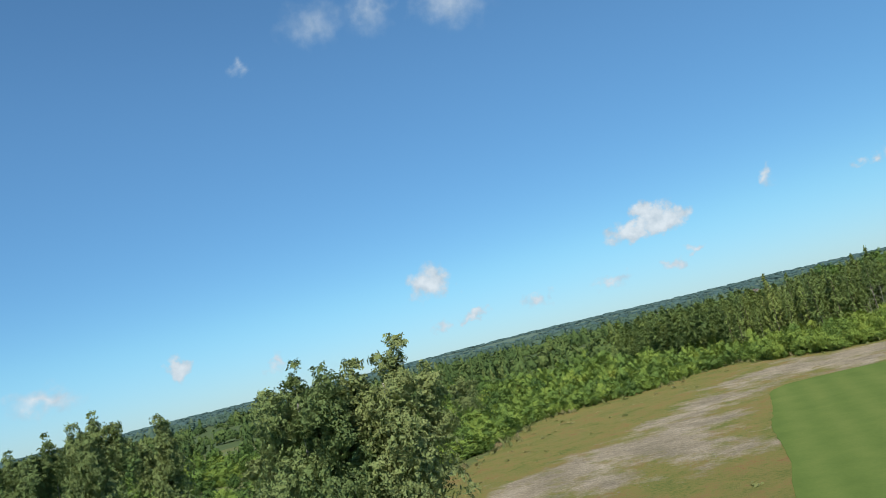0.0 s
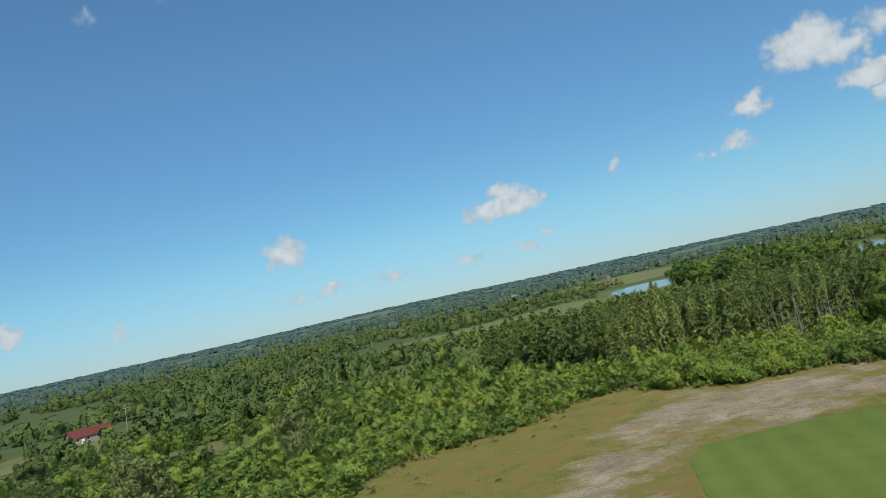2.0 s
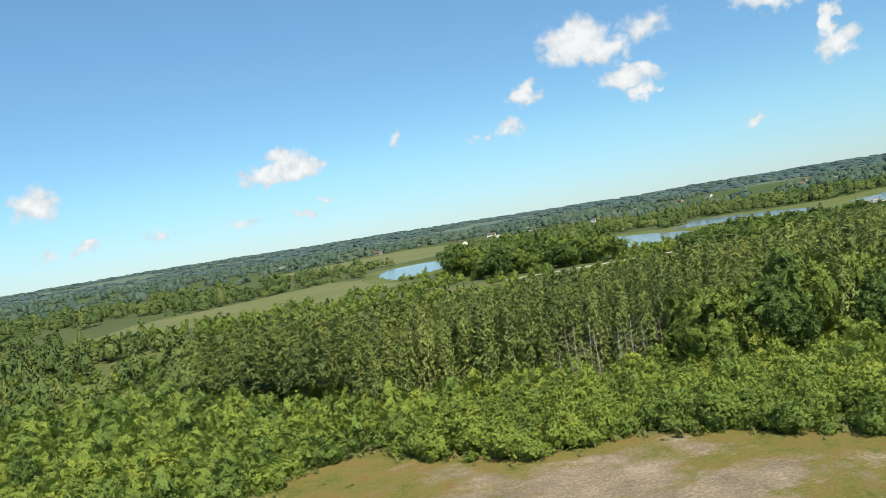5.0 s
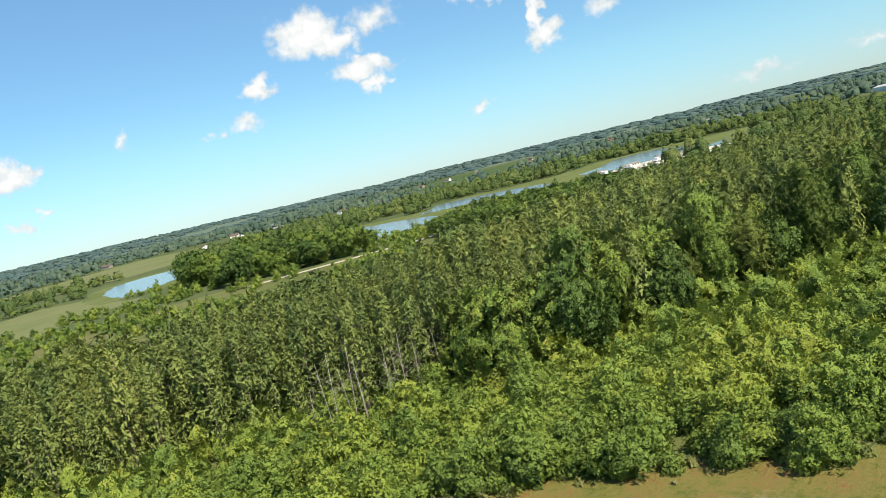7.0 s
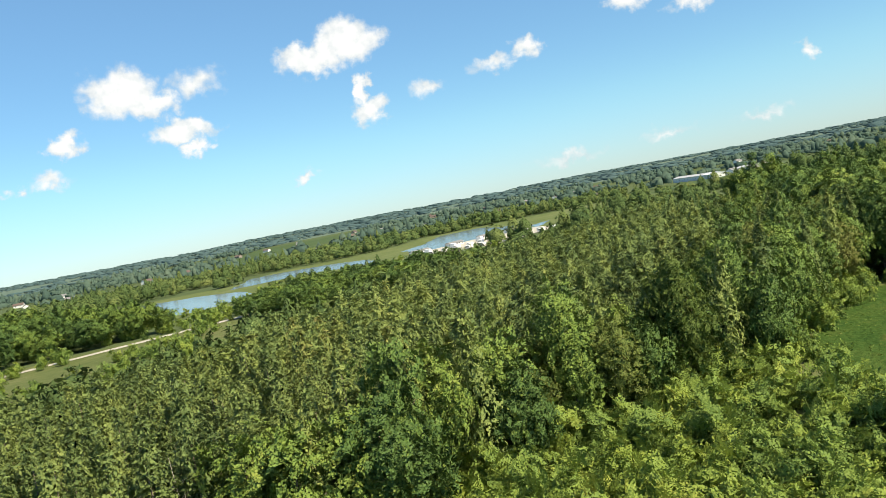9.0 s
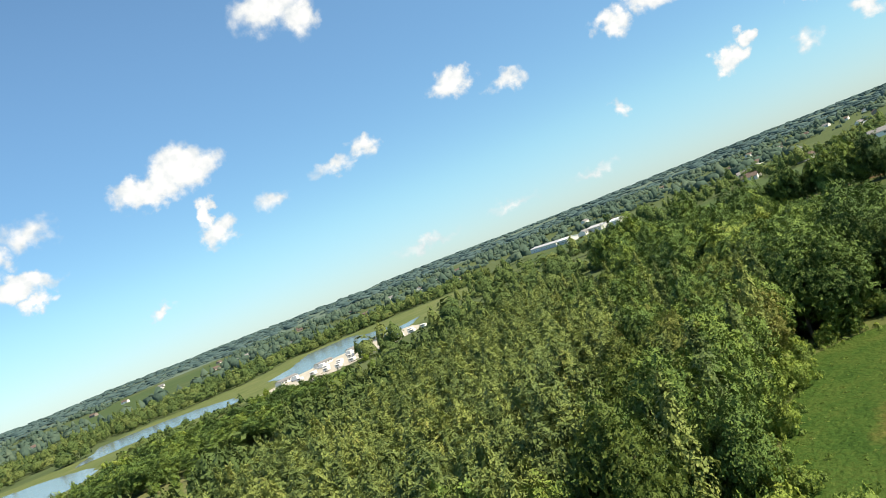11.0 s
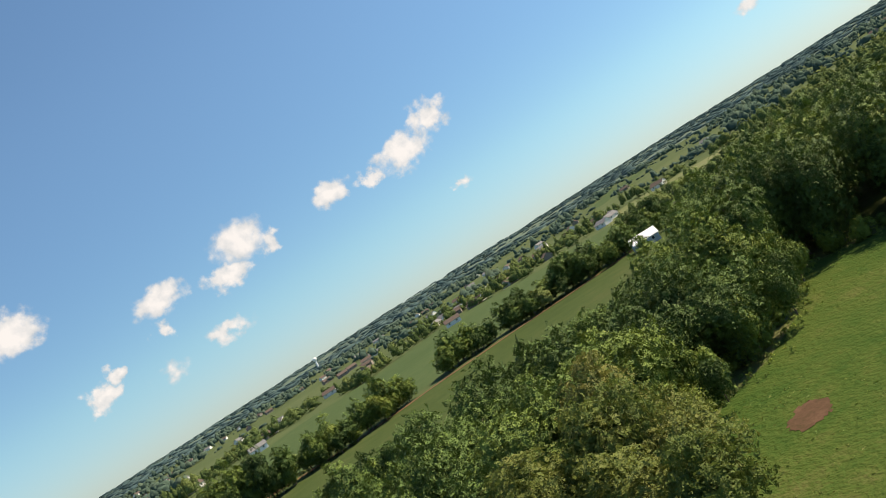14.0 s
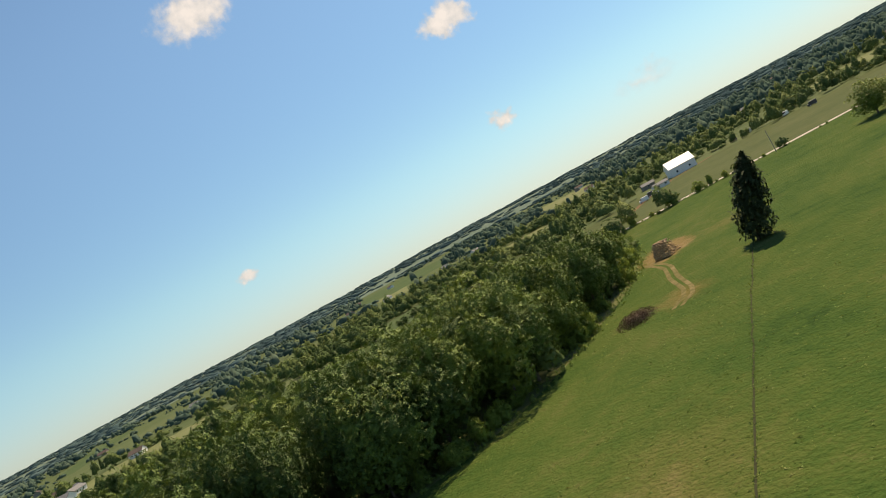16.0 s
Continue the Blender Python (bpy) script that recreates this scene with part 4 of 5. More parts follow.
WEST = ((-170, 130), (-130, 222), (-60, 263), (0, 263), (62, 288), (62, 420), (28, 444), (-20, 380), (-34, 344), (-20, 296), (-50, 280), (-98, 290), (-100, 345), (-220, 420), (-320, 300))
qx, qy = scatter(WEST, 6.4, .45, seed=47)
ok = noisy(qx, qy, .03, 9) > -.22
stuff("west_wood", far_shapes(3.2, 8.5, 40, 2.0), rows_for(qx[ok], qy[ok], 48, (.6, 1.25), (.6, 1.1)), MIDWOOD, "mixed green trees round the farmhouse", "trees")
qx, qy = scatter(BACKWOOD, 4.6, .45, seed=49)
stuff("back_wood", far_shapes(3.0, 8.5, 60, 1.8), rows_for(qx, qy, 50, (.6, 1.15), (.75, 1.1)), MIDWOOD, "lower green trees behind the pine plantation", "trees")
# island wood between the ponds, bushes on the low ground, hedge between the fields
ISLAND = ((205, 376), (246, 352), (258, 352), (270, 394), (266, 440), (252, 486), (232, 480), (214, 430))
ix, iy = scatter(ISLAND, 8.5, seed=51)
stuff("pond_wood", lod_broad, rows_for(ix, iy, 52, (.65, 1.5), (.7, 1.15)), BROAD, "round dark-green trees between the ponds", "trees")
ix, iy = scatter(LOW_GROUND, 7.0, seed=53)
ok = (noisy(ix, iy, .03, 5) > .0) & ~inside(ix, iy, ((420, 314), (402, 332), (430, 378), (470, 380), (540, 352), (534, 322), (500, 298), (460, 302)))
stuff("low_bushes", [shrub_shape(2.3, 3.6, 45, 1.6, 4) for _ in range(3)], rows_for(ix[ok], iy[ok], 54, (.6, 1.3), (.6, 1.2)), SHRUB, "scattered low green bushes behind the plantation", "shrubs")
BANK_WOOD = ((330, 690), (394, 574), (440, 562), (506, 548), (522, 505), (567, 486), (640, 503), (702, 452), (772, 345), (860, 400), (760, 540), (640, 620), (520, 690), (420, 745))
ix, iy = scatter(BANK_WOOD, 8.5, seed=59)
stuff("bank_wood", far_shapes(4.4, 10, 20, 2.2), rows_for(ix, iy, 60, (.5, 1.3), (.55, .95)), MIDWOOD, "dense green wood along the far bank of the ponds", "trees")
NEAR_BANK = ((345, 378), (398, 374), (424, 366), (412, 400), (395, 425), (365, 405), (345, 394))
ix, iy = scatter(NEAR_BANK, 6.0, seed=65)
stuff("bank_thicket", far_shapes(3.4, 8, 30, 1.9), rows_for(ix, iy, 66, (.5, 1.2), (.3, .55)), MIDWOOD, "low green thicket on the near bank of the ponds", "trees")
PONDSIDE = ((262, 318), (285, 345), (310, 352), (345, 322), (366, 300), (332, 262), (300, 250), (285, 270), (270, 295))
ix, iy = scatter(PONDSIDE, 6.8, seed=55)
stuff("pondside_wood", lod_broad, rows_for(ix, iy, 56, (.6, 1.15), (.4, .62)), BROAD, "dark green broadleaf trees between the plantation and the ponds", "trees")
NORTH_WOOD = ((296, 150), (284, 120), (300, 114), (350, 122), (396, 130), (420, 152), (438, 186), (345, 166))
ix, iy = scatter(NORTH_WOOD, 6.2, seed=57)
stuff("north_wood", lod_broad, rows_for(ix, iy, 58, (.7, 1.25), (.85, 1.15)), BROAD, "green broadleaf wood reaching from the belt to the hedgerow", "trees")
HEDGE = ((458, 192), (440, 160), (424, 122), (414, 82), (414, 40), (424, 5), (420, -28), (412, -55), (408, -90), (416, -125))


def along(line, spacing, seed, wobble=2.0):
    """Places along a line."""
    r = np.random.default_rng(seed)
    out = []
    for (x0, y0), (x1, y1) in zip(line, line[1:]):
        k = max(1, int(math.hypot(x1 - x0, y1 - y0) / spacing))
        for i in range(k):
            t_ = (i + r.uniform(0, .8)) / k
            out.append((x0 + (x1 - x0) * t_ + r.normal() * wobble, y0 + (y1 - y0) * t_ + r.normal() * wobble))
    return np.array(out).T


hx, hy = along(HEDGE, 2.5, 61, 2.4)
ok = noisy(hx, hy, .045, 3) + np.clip((5 - hy) / 60, 0, .5) + np.clip((hy - 40) / 60, 0, .6) > -.12
hx, hy = np.append(hx[ok], (398, 396, 405, 392, 366, 361, 369, 375, 400)), np.append(hy[ok], (-78, -97, -68, -104, -68, -82, -97, -106, -88))
slim_roots = []
for k in range(4):
    slim_roots.append(tree_thing("hedge_tree", trunk_mesh("trunk", 9.5, .26, 4, 3.0, BARK, rnd), crown_mesh("crown", lobed_crown(4.8, 13.2, -.8, 18, 330, 1.9), BROAD), "dark green tree in the hedgerow between two fields", "tree", "trees of the hedgerow"))
hrows = rows_for(hx, hy, 62, (.55, 1.25), (.6, 1.05))
hrows[:, 5] *= 1 + .3 * np.clip((hy - 40) / 50, 0, 1)
place(slim_roots, hrows)


gx2, gy2 = along(((274, -180), (278, -242), (322, -341), (384, -292), (440, -294)), 5.0, 63, 1.6)
for i, (x, y, z, turn, w, h) in enumerate(rows_for(gx2, gy2, 64, (.45, .9), (.35, .7))):
    t_ = copy_thing(slim_roots[i % 4], Matrix.LocRotScale((x, y, z), Euler((0, 0, turn)), (w, w, h)))
    t_.name = "hedge_tree"
    tagged(t_, "low dark tree in a hedge behind the belt", "tree", "hedge behind the belt")


# ---- built things ----
def box_bm(bm, x0, y0, z0, x1, y1, z1, bevel=0.0):
    v = [bm.verts.new(c) for c in ((x0, y0, z0), (x1, y0, z0), (x1, y1, z0), (x0, y1, z0), (x0, y0, z1), (x1, y0, z1), (x1, y1, z1), (x0, y1, z1))]
    fs = [bm.faces.new([v[i] for i in q]) for q in ((3, 2, 1, 0), (4, 5, 6, 7), (0, 1, 5, 4), (1, 2, 6, 5), (2, 3, 7, 6), (3, 0, 4, 7))]
    if bevel:
        bmesh.ops.bevel(bm, geom=list({e_ for f in fs for e_ in f.edges}), offset=bevel, segments=1, affect="EDGES")


def mesh_part(name, bm, material, parent, label="", smooth=False):
    me = bpy.data.meshes.new(name)
    bm.to_mesh(me)
    bm.free()
    me.materials.append(material)
    if smooth:
        for f in me.polygons:
            f.use_smooth = True
    return part(name, me, parent, label)


def gable_house(name, at, turn, length, width, eaves, ridge, wall, roof, label, category, group="", doors=1, windows=3, over=.4):
    """A house or barn with gable ends, a pitched roof with thickness, doors and windows."""
    root = new(name)
    L, Wd = length / 2, width / 2
    bm = bmesh.new()
    ring = [bm.verts.new((x, y, -.1)) for x, y in ((-L, -Wd), (L, -Wd), (L, Wd), (-L, Wd))]
    up = [bm.verts.new((x, y, eaves)) for x, y in ((-L, -Wd), (L, -Wd), (L, Wd), (-L, Wd))]
    g0, g1 = bm.verts.new((-L, 0, ridge)), bm.verts.new((L, 0, ridge))
    for i in (0, 2):
        bm.faces.new((ring[i], ring[(i + 1) % 4], up[(i + 1) % 4], up[i]))
    bm.faces.new((ring[1], ring[2], up[2], g1, up[1]))
    bm.faces.new((ring[3], ring[0], up[0], g0, up[3]))
    mesh_part("wall", bm, wall, root)
    bm = bmesh.new()
    k = (ridge - eaves) / Wd
    for s_ in (-1, 1):
        yo, zo = s_ * (Wd + over), eaves - over * k
        q = [(-L - over, yo, zo), (L + over, yo, zo), (L + over, 0, ridge), (-L - over, 0, ridge)]
        lo = [bm.verts.new(c) for c in q]
        hi = [bm.verts.new((c[0], c[1], c[2] + .18)) for c in q]
        bm.faces.new(hi)
        bm.faces.new(lo[::-1])
        for i in range(4):
            bm.faces.new((lo[i], lo[(i + 1) % 4], hi[(i + 1) % 4], hi[i]))
    bmesh.ops.recalc_face_normals(bm, faces=bm.faces[:])
    mesh_part("roof", bm, roof, root)
    for i in range(doors):
        bm = bmesh.new()
        x = -L * .5 + i * L
        box_bm(bm, x - .6, -Wd - .06, 0, x + .6, -Wd + .02, min(2.1, eaves - .2))
        mesh_part("door", bm, DARK if wall is not TIMBER else WHITE_WALL, root)
    for i in range(windows):
        for s_ in (-1, 1):
            bm = bmesh.new()
            x = -L + (i + .5) * length / windows
            y = s_ * Wd
            z = min(eaves * .5, 1.5)
            box_bm(bm, x - .55, y - .05, z, x + .55, y + .05, z + min(1.1, eaves * .35))
            pane = mesh_part("window", bm, GLASS, root)
            if name != "house":
                bm = bmesh.new()
                h = min(1.1, eaves * .35)
                for x0, z0, x1, z1 in ((x - .65, z - .1, x + .65, z), (x - .65, z + h, x + .65, z + h + .1), (x - .65, z, x - .55, z + h), (x + .55, z, x + .65, z + h)):
                    box_bm(bm, x0, y - .07, z0, x1, y + .07, z1)
                mesh_part("frame", bm, WHITE_WALL, pane, "pale window frame")
    root.matrix_basis = pose(*at, 0, 0, turn)
    return tagged(root, label, category, group)


def tube(bm, p0, p1, r, sides=8):
    limb(bm, Vector(p0), Vector(p1), r, r, sides)
    bm.faces.ensure_lookup_table()


# football goal
goal = new("football_goal")
for x in (0, 7.32):
    bm = bmesh.new()
    box_bm(bm, x - .07, -.07, -.05, x + .07, .07, 2.44, .02)
    mesh_part("post", bm, WHITE, goal)
bm = bmesh.new()
box_bm(bm, -.07, -.07, 2.40, 7.39, .07, 2.54, .02)
mesh_part("crossbar", bm, WHITE, goal)
goal.matrix_basis = pose(80.9, 104.7, .12, 0, 0, -6)
tagged(goal, "white painted metal football goal without net", "goal")

# farm, barns and sheds
gable_house("farmhouse", (-70, 338, 0), 32, 14, 8, 2.7, 5.0, TIMBER, ROOF_RED, "weathered timber farmhouse with a rusty red roof", "house", windows=4, doors=2)
gable_house("shed", (-49, 322, 0), 20, 7, 4, 2.2, 3.0, TIMBER, ROOF_GREY, "small grey timber shed in the farmyard", "shed", windows=1)
pole = new("utility_pole")
bm = bmesh.new()
limb(bm, Vector((0, 0, 0)), Vector((.9, 0, 9.5)), .16, .11, 8)
mesh_part("mast", bm, DEAD, pole)
bm = bmesh.new()
box_bm(bm, -.3, -.06, 8.8, 2.0, .06, 8.95)
mesh_part("crossarm", bm, DEAD, pole)
pole.location = (-57, 336, 0)
tagged(pole, "leaning pale wooden utility pole beside the farmhouse", "pole")
copy_thing(pole, pose(154.6, -243, 0, 0, 0, 90))
gable_house("barn", (207, -392, 0), 20, 16, 12, 5.0, 9.0, WHITE_WALL, ROOF_WHITE, "white metal barn with a bright roof", "barn", windows=2)
gable_house("shed", (229, -395, 0), 20, 8, 6, 2.6, 3.8, TIMBER, ROOF_GREY, "grey lean-to shed beside the white barn", "shed", windows=1)
gable_house("shed", (216, -352, 0), 35, 9, 5, 2.4, 3.4, WHITE_WALL, ROOF_GREY, "low white shed near the barn", "shed", windows=2)
gable_house("barn", (383, -84, 0), 60, 10.5, 8, 3.2, 5.6, plain("blue_grey_siding", (.38, .44, .50), .7), ROOF_WHITE, "barn with a gleaming white metal roof among trees", "barn", windows=2)
gable_house("house", (420, -112, 0), 40, 14, 9, 3.0, 5.5, WHITE_WALL, ROOF_BROWN, "white house behind the hedgerow", "house", windows=3)
for x, y, t_, ln, wd in ((905, 322, -33, 70, 13), (866, 292, -33, 24, 13), (893, 262, -36, 40, 18), (870, 240, -36, 20, 13)):
    gable_house("school_building", (x, y, 0), t_ + 70, ln, wd, 4.2, 5.6, WHITE_WALL, ROOF_WHITE if ln < 30 else ROOF_PALE, "long white low building with a pale roof", "building", "white institution buildings", windows=10, doors=2)
for x, y, t_, ln, wd in ((454, 370, -15, 18, 7), (478, 360, -15, 16, 6), (502, 351, -15, 18, 7), (520, 343, -15, 10, 7)):
    gable_house("yard_shed", (x, y, 0), t_, ln * .7, wd * .7, 1.9, 2.6, WHITE_WALL, ROOF_GREY, "long low white shed in the pondside yard", "shed", "sheds of the yard", windows=5)
YARD = ((424, 318), (408, 332), (430, 374), (468, 376), (535, 352), (532, 326), (500, 302), (460, 306))
patch("yard", YARD, .16, GRAVEL, "pale gravel yard beside the pond", "yard", wobble=1.5, step=5)


def box_van(at, turn, paint, label):
    """A parked van: body, cab, windscreen and four wheels."""
    root = new("van")
    bm = bmesh.new()
    box_bm(bm, -2.6, -1.0, .45, 1.2, 1.0, 2.6, .12)
    mesh_part("body", bm, paint, root)
    bm = bmesh.new()
    box_bm(bm, 1.2, -.95, .45, 2.6, .95, 1.5, .15)
    mesh_part("bonnet", bm, paint, root)
    bm = bmesh.new()
    box_bm(bm, 1.15, -.85, 1.5, 1.6, .85, 2.3, .1)
    mesh_part("windscreen", bm, GLASS, root)
    for x in (-1.7, 1.7):
        for y in (-.95, .95):
            bm = bmesh.new()
            limb(bm, Vector((x, y - .12, .36)), Vector((x, y + .12, .36)), .36, .36, 10)
            wheel = mesh_part("wheel", bm, DARK, root)
            bm = bmesh.new()
            limb(bm, Vector((x, y - .125, .36)), Vector((x, y + .125, .36)), .2, .2, 10)
            mesh_part("rim", bm, WHITE, wheel, "pale metal wheel rim")
    root.matrix_basis = pose(*at, 0, 0, turn)
    return tagged(root, label, "van")


white_van = box_van((444, 358, .16), 75, WHITE, "white van parked in a gravel yard")
for x, y, t_ in ((462, 352, 80), (484, 346, 70), (512, 335, 75), (215, -322, 40), (221, -316, 10), (166, -428, 70), (144, -418, 65)):
    copy_thing(white_van, pose(x, y, .05, 0, 0, t_))
for x, y, t_ in ((219, -330, 30), (176, -424, 60), (130, -392, 20)):
    box_van((x, y, .05), t_, DARK, "dark parked van on the farm track")



def travel_trailer(at, turn):
    """A parked white trailer: rounded body, side windows, wheels and drawbar."""
    root = new("travel_trailer")
    bm = bmesh.new()
    box_bm(bm, -2.2, -1.05, .45, 2.2, 1.05, 2.1, .22)
    mesh_part("body", bm, WHITE_WALL, root)
    for y in (-1.06, 1.06):
        bm = bmesh.new()
        box_bm(bm, -1.5, y - .03, 1.2, 1.1, y + .03, 1.7, .02)
        mesh_part("window", bm, GLASS, root)
        bm = bmesh.new()
        limb(bm, Vector((0, y * .9 - .1, .36)), Vector((0, y * .9 + .1, .36)), .36, .36, 10)
        mesh_part("wheel", bm, DARK, root)
    bm = bmesh.new()
    box_bm(bm, 2.2, -.1, .45, 3.2, .1, .57)
    mesh_part("drawbar", bm, DARK, root)
    root.matrix_basis = pose(*at, 0, 0, turn)
    return tagged(root, "white travel trailer parked in a row on the gravel yard", "trailer", "trailers of the yard")


first_trailer = travel_trailer((430, 346, .16), 66)
lot = random.Random(21)
for row in range(3):
    for i in range(9):
        if (row or i) and lot.random() < .7:
            copy_thing(first_trailer, pose(430 + 8.0 * i - 4 * row + lot.uniform(-.6, .6), 346 - 3.4 * i - 10 * row + lot.uniform(-.6, .6), .16, 0, 0, 66 + lot.uniform(-5, 5)))

# houses of the town and farms far off
town = random.Random(9)
kinds = []
for wall, roof, lab in ((WHITE_WALL, ROOF_GREY, "white house with a grey shingle roof"), (TIMBER, ROOF_BROWN, "drab house with a brown roof"), (WHITE_WALL, ROOF_BROWN, "pale house with a brown shingle roof")):
    kinds.append((wall, roof, lab))
protos_h = []
for k, (wall, roof, lab) in enumerate(kinds):
    protos_h.append(gable_house("house", (860 + 40 * k, -190 - 40 * k, 0), 20 * k, 12, 8, 3.2, 5.6, wall, roof, lab + " far off among trees", "house", "houses of the far town", windows=2))
spots = []
for _ in range(80):
    th, rr = radians(town.uniform(88, 128)), town.uniform(600, 1500)
    spots.append((80 + rr * math.sin(th), 100 + rr * math.cos(th)))
for _ in range(40):
    th, rr = radians(town.uniform(25, 85)), town.uniform(800, 1700)
    spots.append((80 + rr * math.sin(th), 100 + rr * math.cos(th)))
for _ in range(16):
    th, rr = radians(town.uniform(130, 185)), town.uniform(800, 1700)
    spots.append((80 + rr * math.sin(th), 100 + rr * math.cos(th)))
spots += [(1070, 904), (1046, 858), (1090, 880), (1640, 1111), (1620, 1080), (350, 1250), (480, 1180)]
for i, (x, y) in enumerate(spots):
    copy_thing(protos_h[i % 3], pose(x, y, float(land(x, y)), 0, 0, town.uniform(0, 180)))

tower = new("water_tower")
bm = bmesh.new()
limb(bm, Vector((0, 0, 0)), Vector((0, 0, 34)), 3.2, 2.4, 16)
mesh_part("shaft", bm, WHITE, tower, smooth=True)
bm = bmesh.new()
bmesh.ops.create_uvsphere(bm, u_segments=20, v_segments=10, radius=6.5)
bmesh.ops.translate(bm, verts=bm.verts[:], vec=(0, 0, 37))
mesh_part("tank", bm, WHITE, tower, smooth=True)
tower.location = (2429, -493, float(land(2429, -493)) - 8)
tagged(tower, "tall white water tower on the skyline", "water tower")

# roads and tracks
def ribbon(name, line, width, material, label, z=.1):
    left, right = [], []
    for i, (x, y) in enumerate(line):
        a_, b_ = line[max(0, i - 1)], line[min(len(line) - 1, i + 1)]
        d = Vector((b_[0] - a_[0], b_[1] - a_[1])).normalized()
        left.append((x - d.y * width / 2, y + d.x * width / 2))
        right.append((x + d.y * width / 2, y - d.x * width / 2))
    return patch(name, left + right[::-1], z, material, label, "road", wobble=.35, step=3)


ribbon("gravel_road", ((232, -226), (200, -238), (162, -251), (125, -262), (95, -271), (20, -293), (-60, -318)), 5.5, GRAVEL, "pale gravel lane along the lawn's far side")
ribbon("farm_track", ((224, -232), (226, -270), (222, -320), (212, -370), (190, -400)), 3.5, SOIL, "dirt track to the farm")
ribbon("pond_road", ((200, 362), (227, 351), (250, 341), (272, 332), (330, 330), (440, 352)), 5.5, GRAVEL, "pale gravel road behind the plantation")
for dx in (-.9, .9):
    ribbon("worn_track", tuple((x + dx, y) for x, y in ((193, -118), (188.5, -109), (185.5, -101), (183.6, -92), (182, -84), (179.6, -76), (177.8, -69), (177, -62), (178.4, -55))), 1.0, SAND, "pale worn wheel track on the lawn", .06)
RED_SOIL = ground_material("reddish_soil", ((0, (.060, .048, .024)), (.5, (.098, .058, .038)), (1, (.140, .082, .056))), scales=(.3, 1.2, 6), contrast=3)
patch("bare_patch", ((197.5, 61), (198, 58.5), (199.5, 56.8), (201.2, 56.6), (202.4, 58.2), (202, 60.4), (200.4, 62.2), (198.6, 62.4)), .08, RED_SOIL, "bare reddish-brown soil patch in the lawn", "ground", wobble=1.8, step=.3, jag=.9)
ribbon("dry_verge", ((446, 110), (420, 62), (413, 40), (413, 5), (409, -28), (402, -56), (398, -90)), 3.2, SOIL, "dry reddish-brown grass verge beside the hedge", .13)
DARK_SOIL = plain("damp_soil", (.035, .038, .018), .95)
ribbon("rut", ((164, -82), (164.3, -42), (164, -7), (163.8, 25), (163.5, 60)), .26, DARK_SOIL, "narrow dark rut across the lawn", .07)

# ---- log pile and brush piles ----
pile = new("log_pile")
logs = random.Random(5)
log_meshes = []
for r0, ln in ((.15, 1.1), (.19, 1.0), (.12, 1.2), (.17, .8)):
    bm = bmesh.new()
    limb(bm, Vector((0, -ln / 2, 0)), Vector((0, ln / 2, 0)), r0, r0 * .9, 8)
    bmesh.ops.holes_fill(bm, edges=bm.edges[:], sides=8)
    bmesh.ops.recalc_face_normals(bm, faces=bm.faces[:])
    me = bpy.data.meshes.new("log")
    for f in bm.faces:
        f.material_index = 1 if len(f.verts) == 8 else 0
    bm.to_mesh(me)
    bm.free()
    me.materials.append(LOG)
    me.materials.append(CUT_END)
    log_meshes.append(me)
# split logs thrown on a heap with a level top and sloping sides
for k in range(290):
    u, v = logs.uniform(-1, 1), logs.uniform(-1, 1)
    top = 3.3 * min(1.0, 2.2 * (1 - abs(u)), 1.5 * (1 - abs(v)) + .12)
    face = logs.random() < .45
    if face:
        u, v, z = u * .85, -1 + .35 * logs.random(), 0
        z = logs.uniform(.15, 3.0)
        v = -1 + .55 * z / 3.3 + logs.uniform(-.05, .1)
    else:
        z = max(.16, top - logs.uniform(0, .25))
    o = part("log", log_meshes[k % 4], pile)
    o.matrix_basis = pose(u * 2.7, v * 3.2, z * 1.25, logs.uniform(-25, 25), logs.uniform(0, 360), logs.gauss(0, 30) if face else logs.uniform(0, 180))
pile.matrix_basis = pose(187.6, -120, 0, 0, 0, 162)
tagged(pile, "heap of split pale-brown firewood logs on bare sandy ground", "log pile")


def brush_pile(at, length, width, height, n, material, label):
    d = unit(rng.normal(size=(n, 3)) + [0, 0, .4])
    d[:, 2] = np.abs(d[:, 2])
    at_ = d * [length / 2, width / 2, height] * rng.uniform(.4, 1.0, (n, 1))
    V, Q, N = leaf_quads(at_, d, 1.1, .1, 1.4)
    me = raw_mesh("brush_heap", V, Q, None, N)
    me.materials.append(material)
    o = new("brushwood", me)
    o.location = at
    return tagged(o, label, "brush heap")


RUST = leaf_material("rusty_twigs", ((0, (.045, .030, .022)), (.5, (.10, .060, .042)), (1, (.18, .105, .070))), through=.1)
brush_pile((192.5, 110, 0), 6.0, 4.2, 1.3, 1100, RUST, "heap of dry reddish-brown brush on the lawn")
brush_pile((187.5, -59, 0), 9, 13, 1.7, 1900, RUST, "long heap of dry brown brush on the lawn")

# ---- single trees ----
cedar = tree_thing("cedar", trunk_mesh("trunk", 17, .3, 8, 1.4, BARK, rnd), crown_mesh("crown", pine_shape(18.5, 3.6, 3600, .02, True, 1.3), DARKPINE),
                   "tall dark columnar cedar standing alone on the lawn", "tree", "lone trees", at=(162.8, -84.0, 0))
cedar.matrix_basis = Matrix.Translation((162.8, -84.0, 0)) @ Matrix.Rotation(radians(17), 4, (.41, -.91, 0))
single = copy_thing(broad_roots[0], Matrix.LocRotScale((121, -206, 0), Euler((0, 0, 1)), (1.5, 1.5, .95)))
tagged(single, "broad dark tree standing alone on the lawn", "tree", "lone trees")
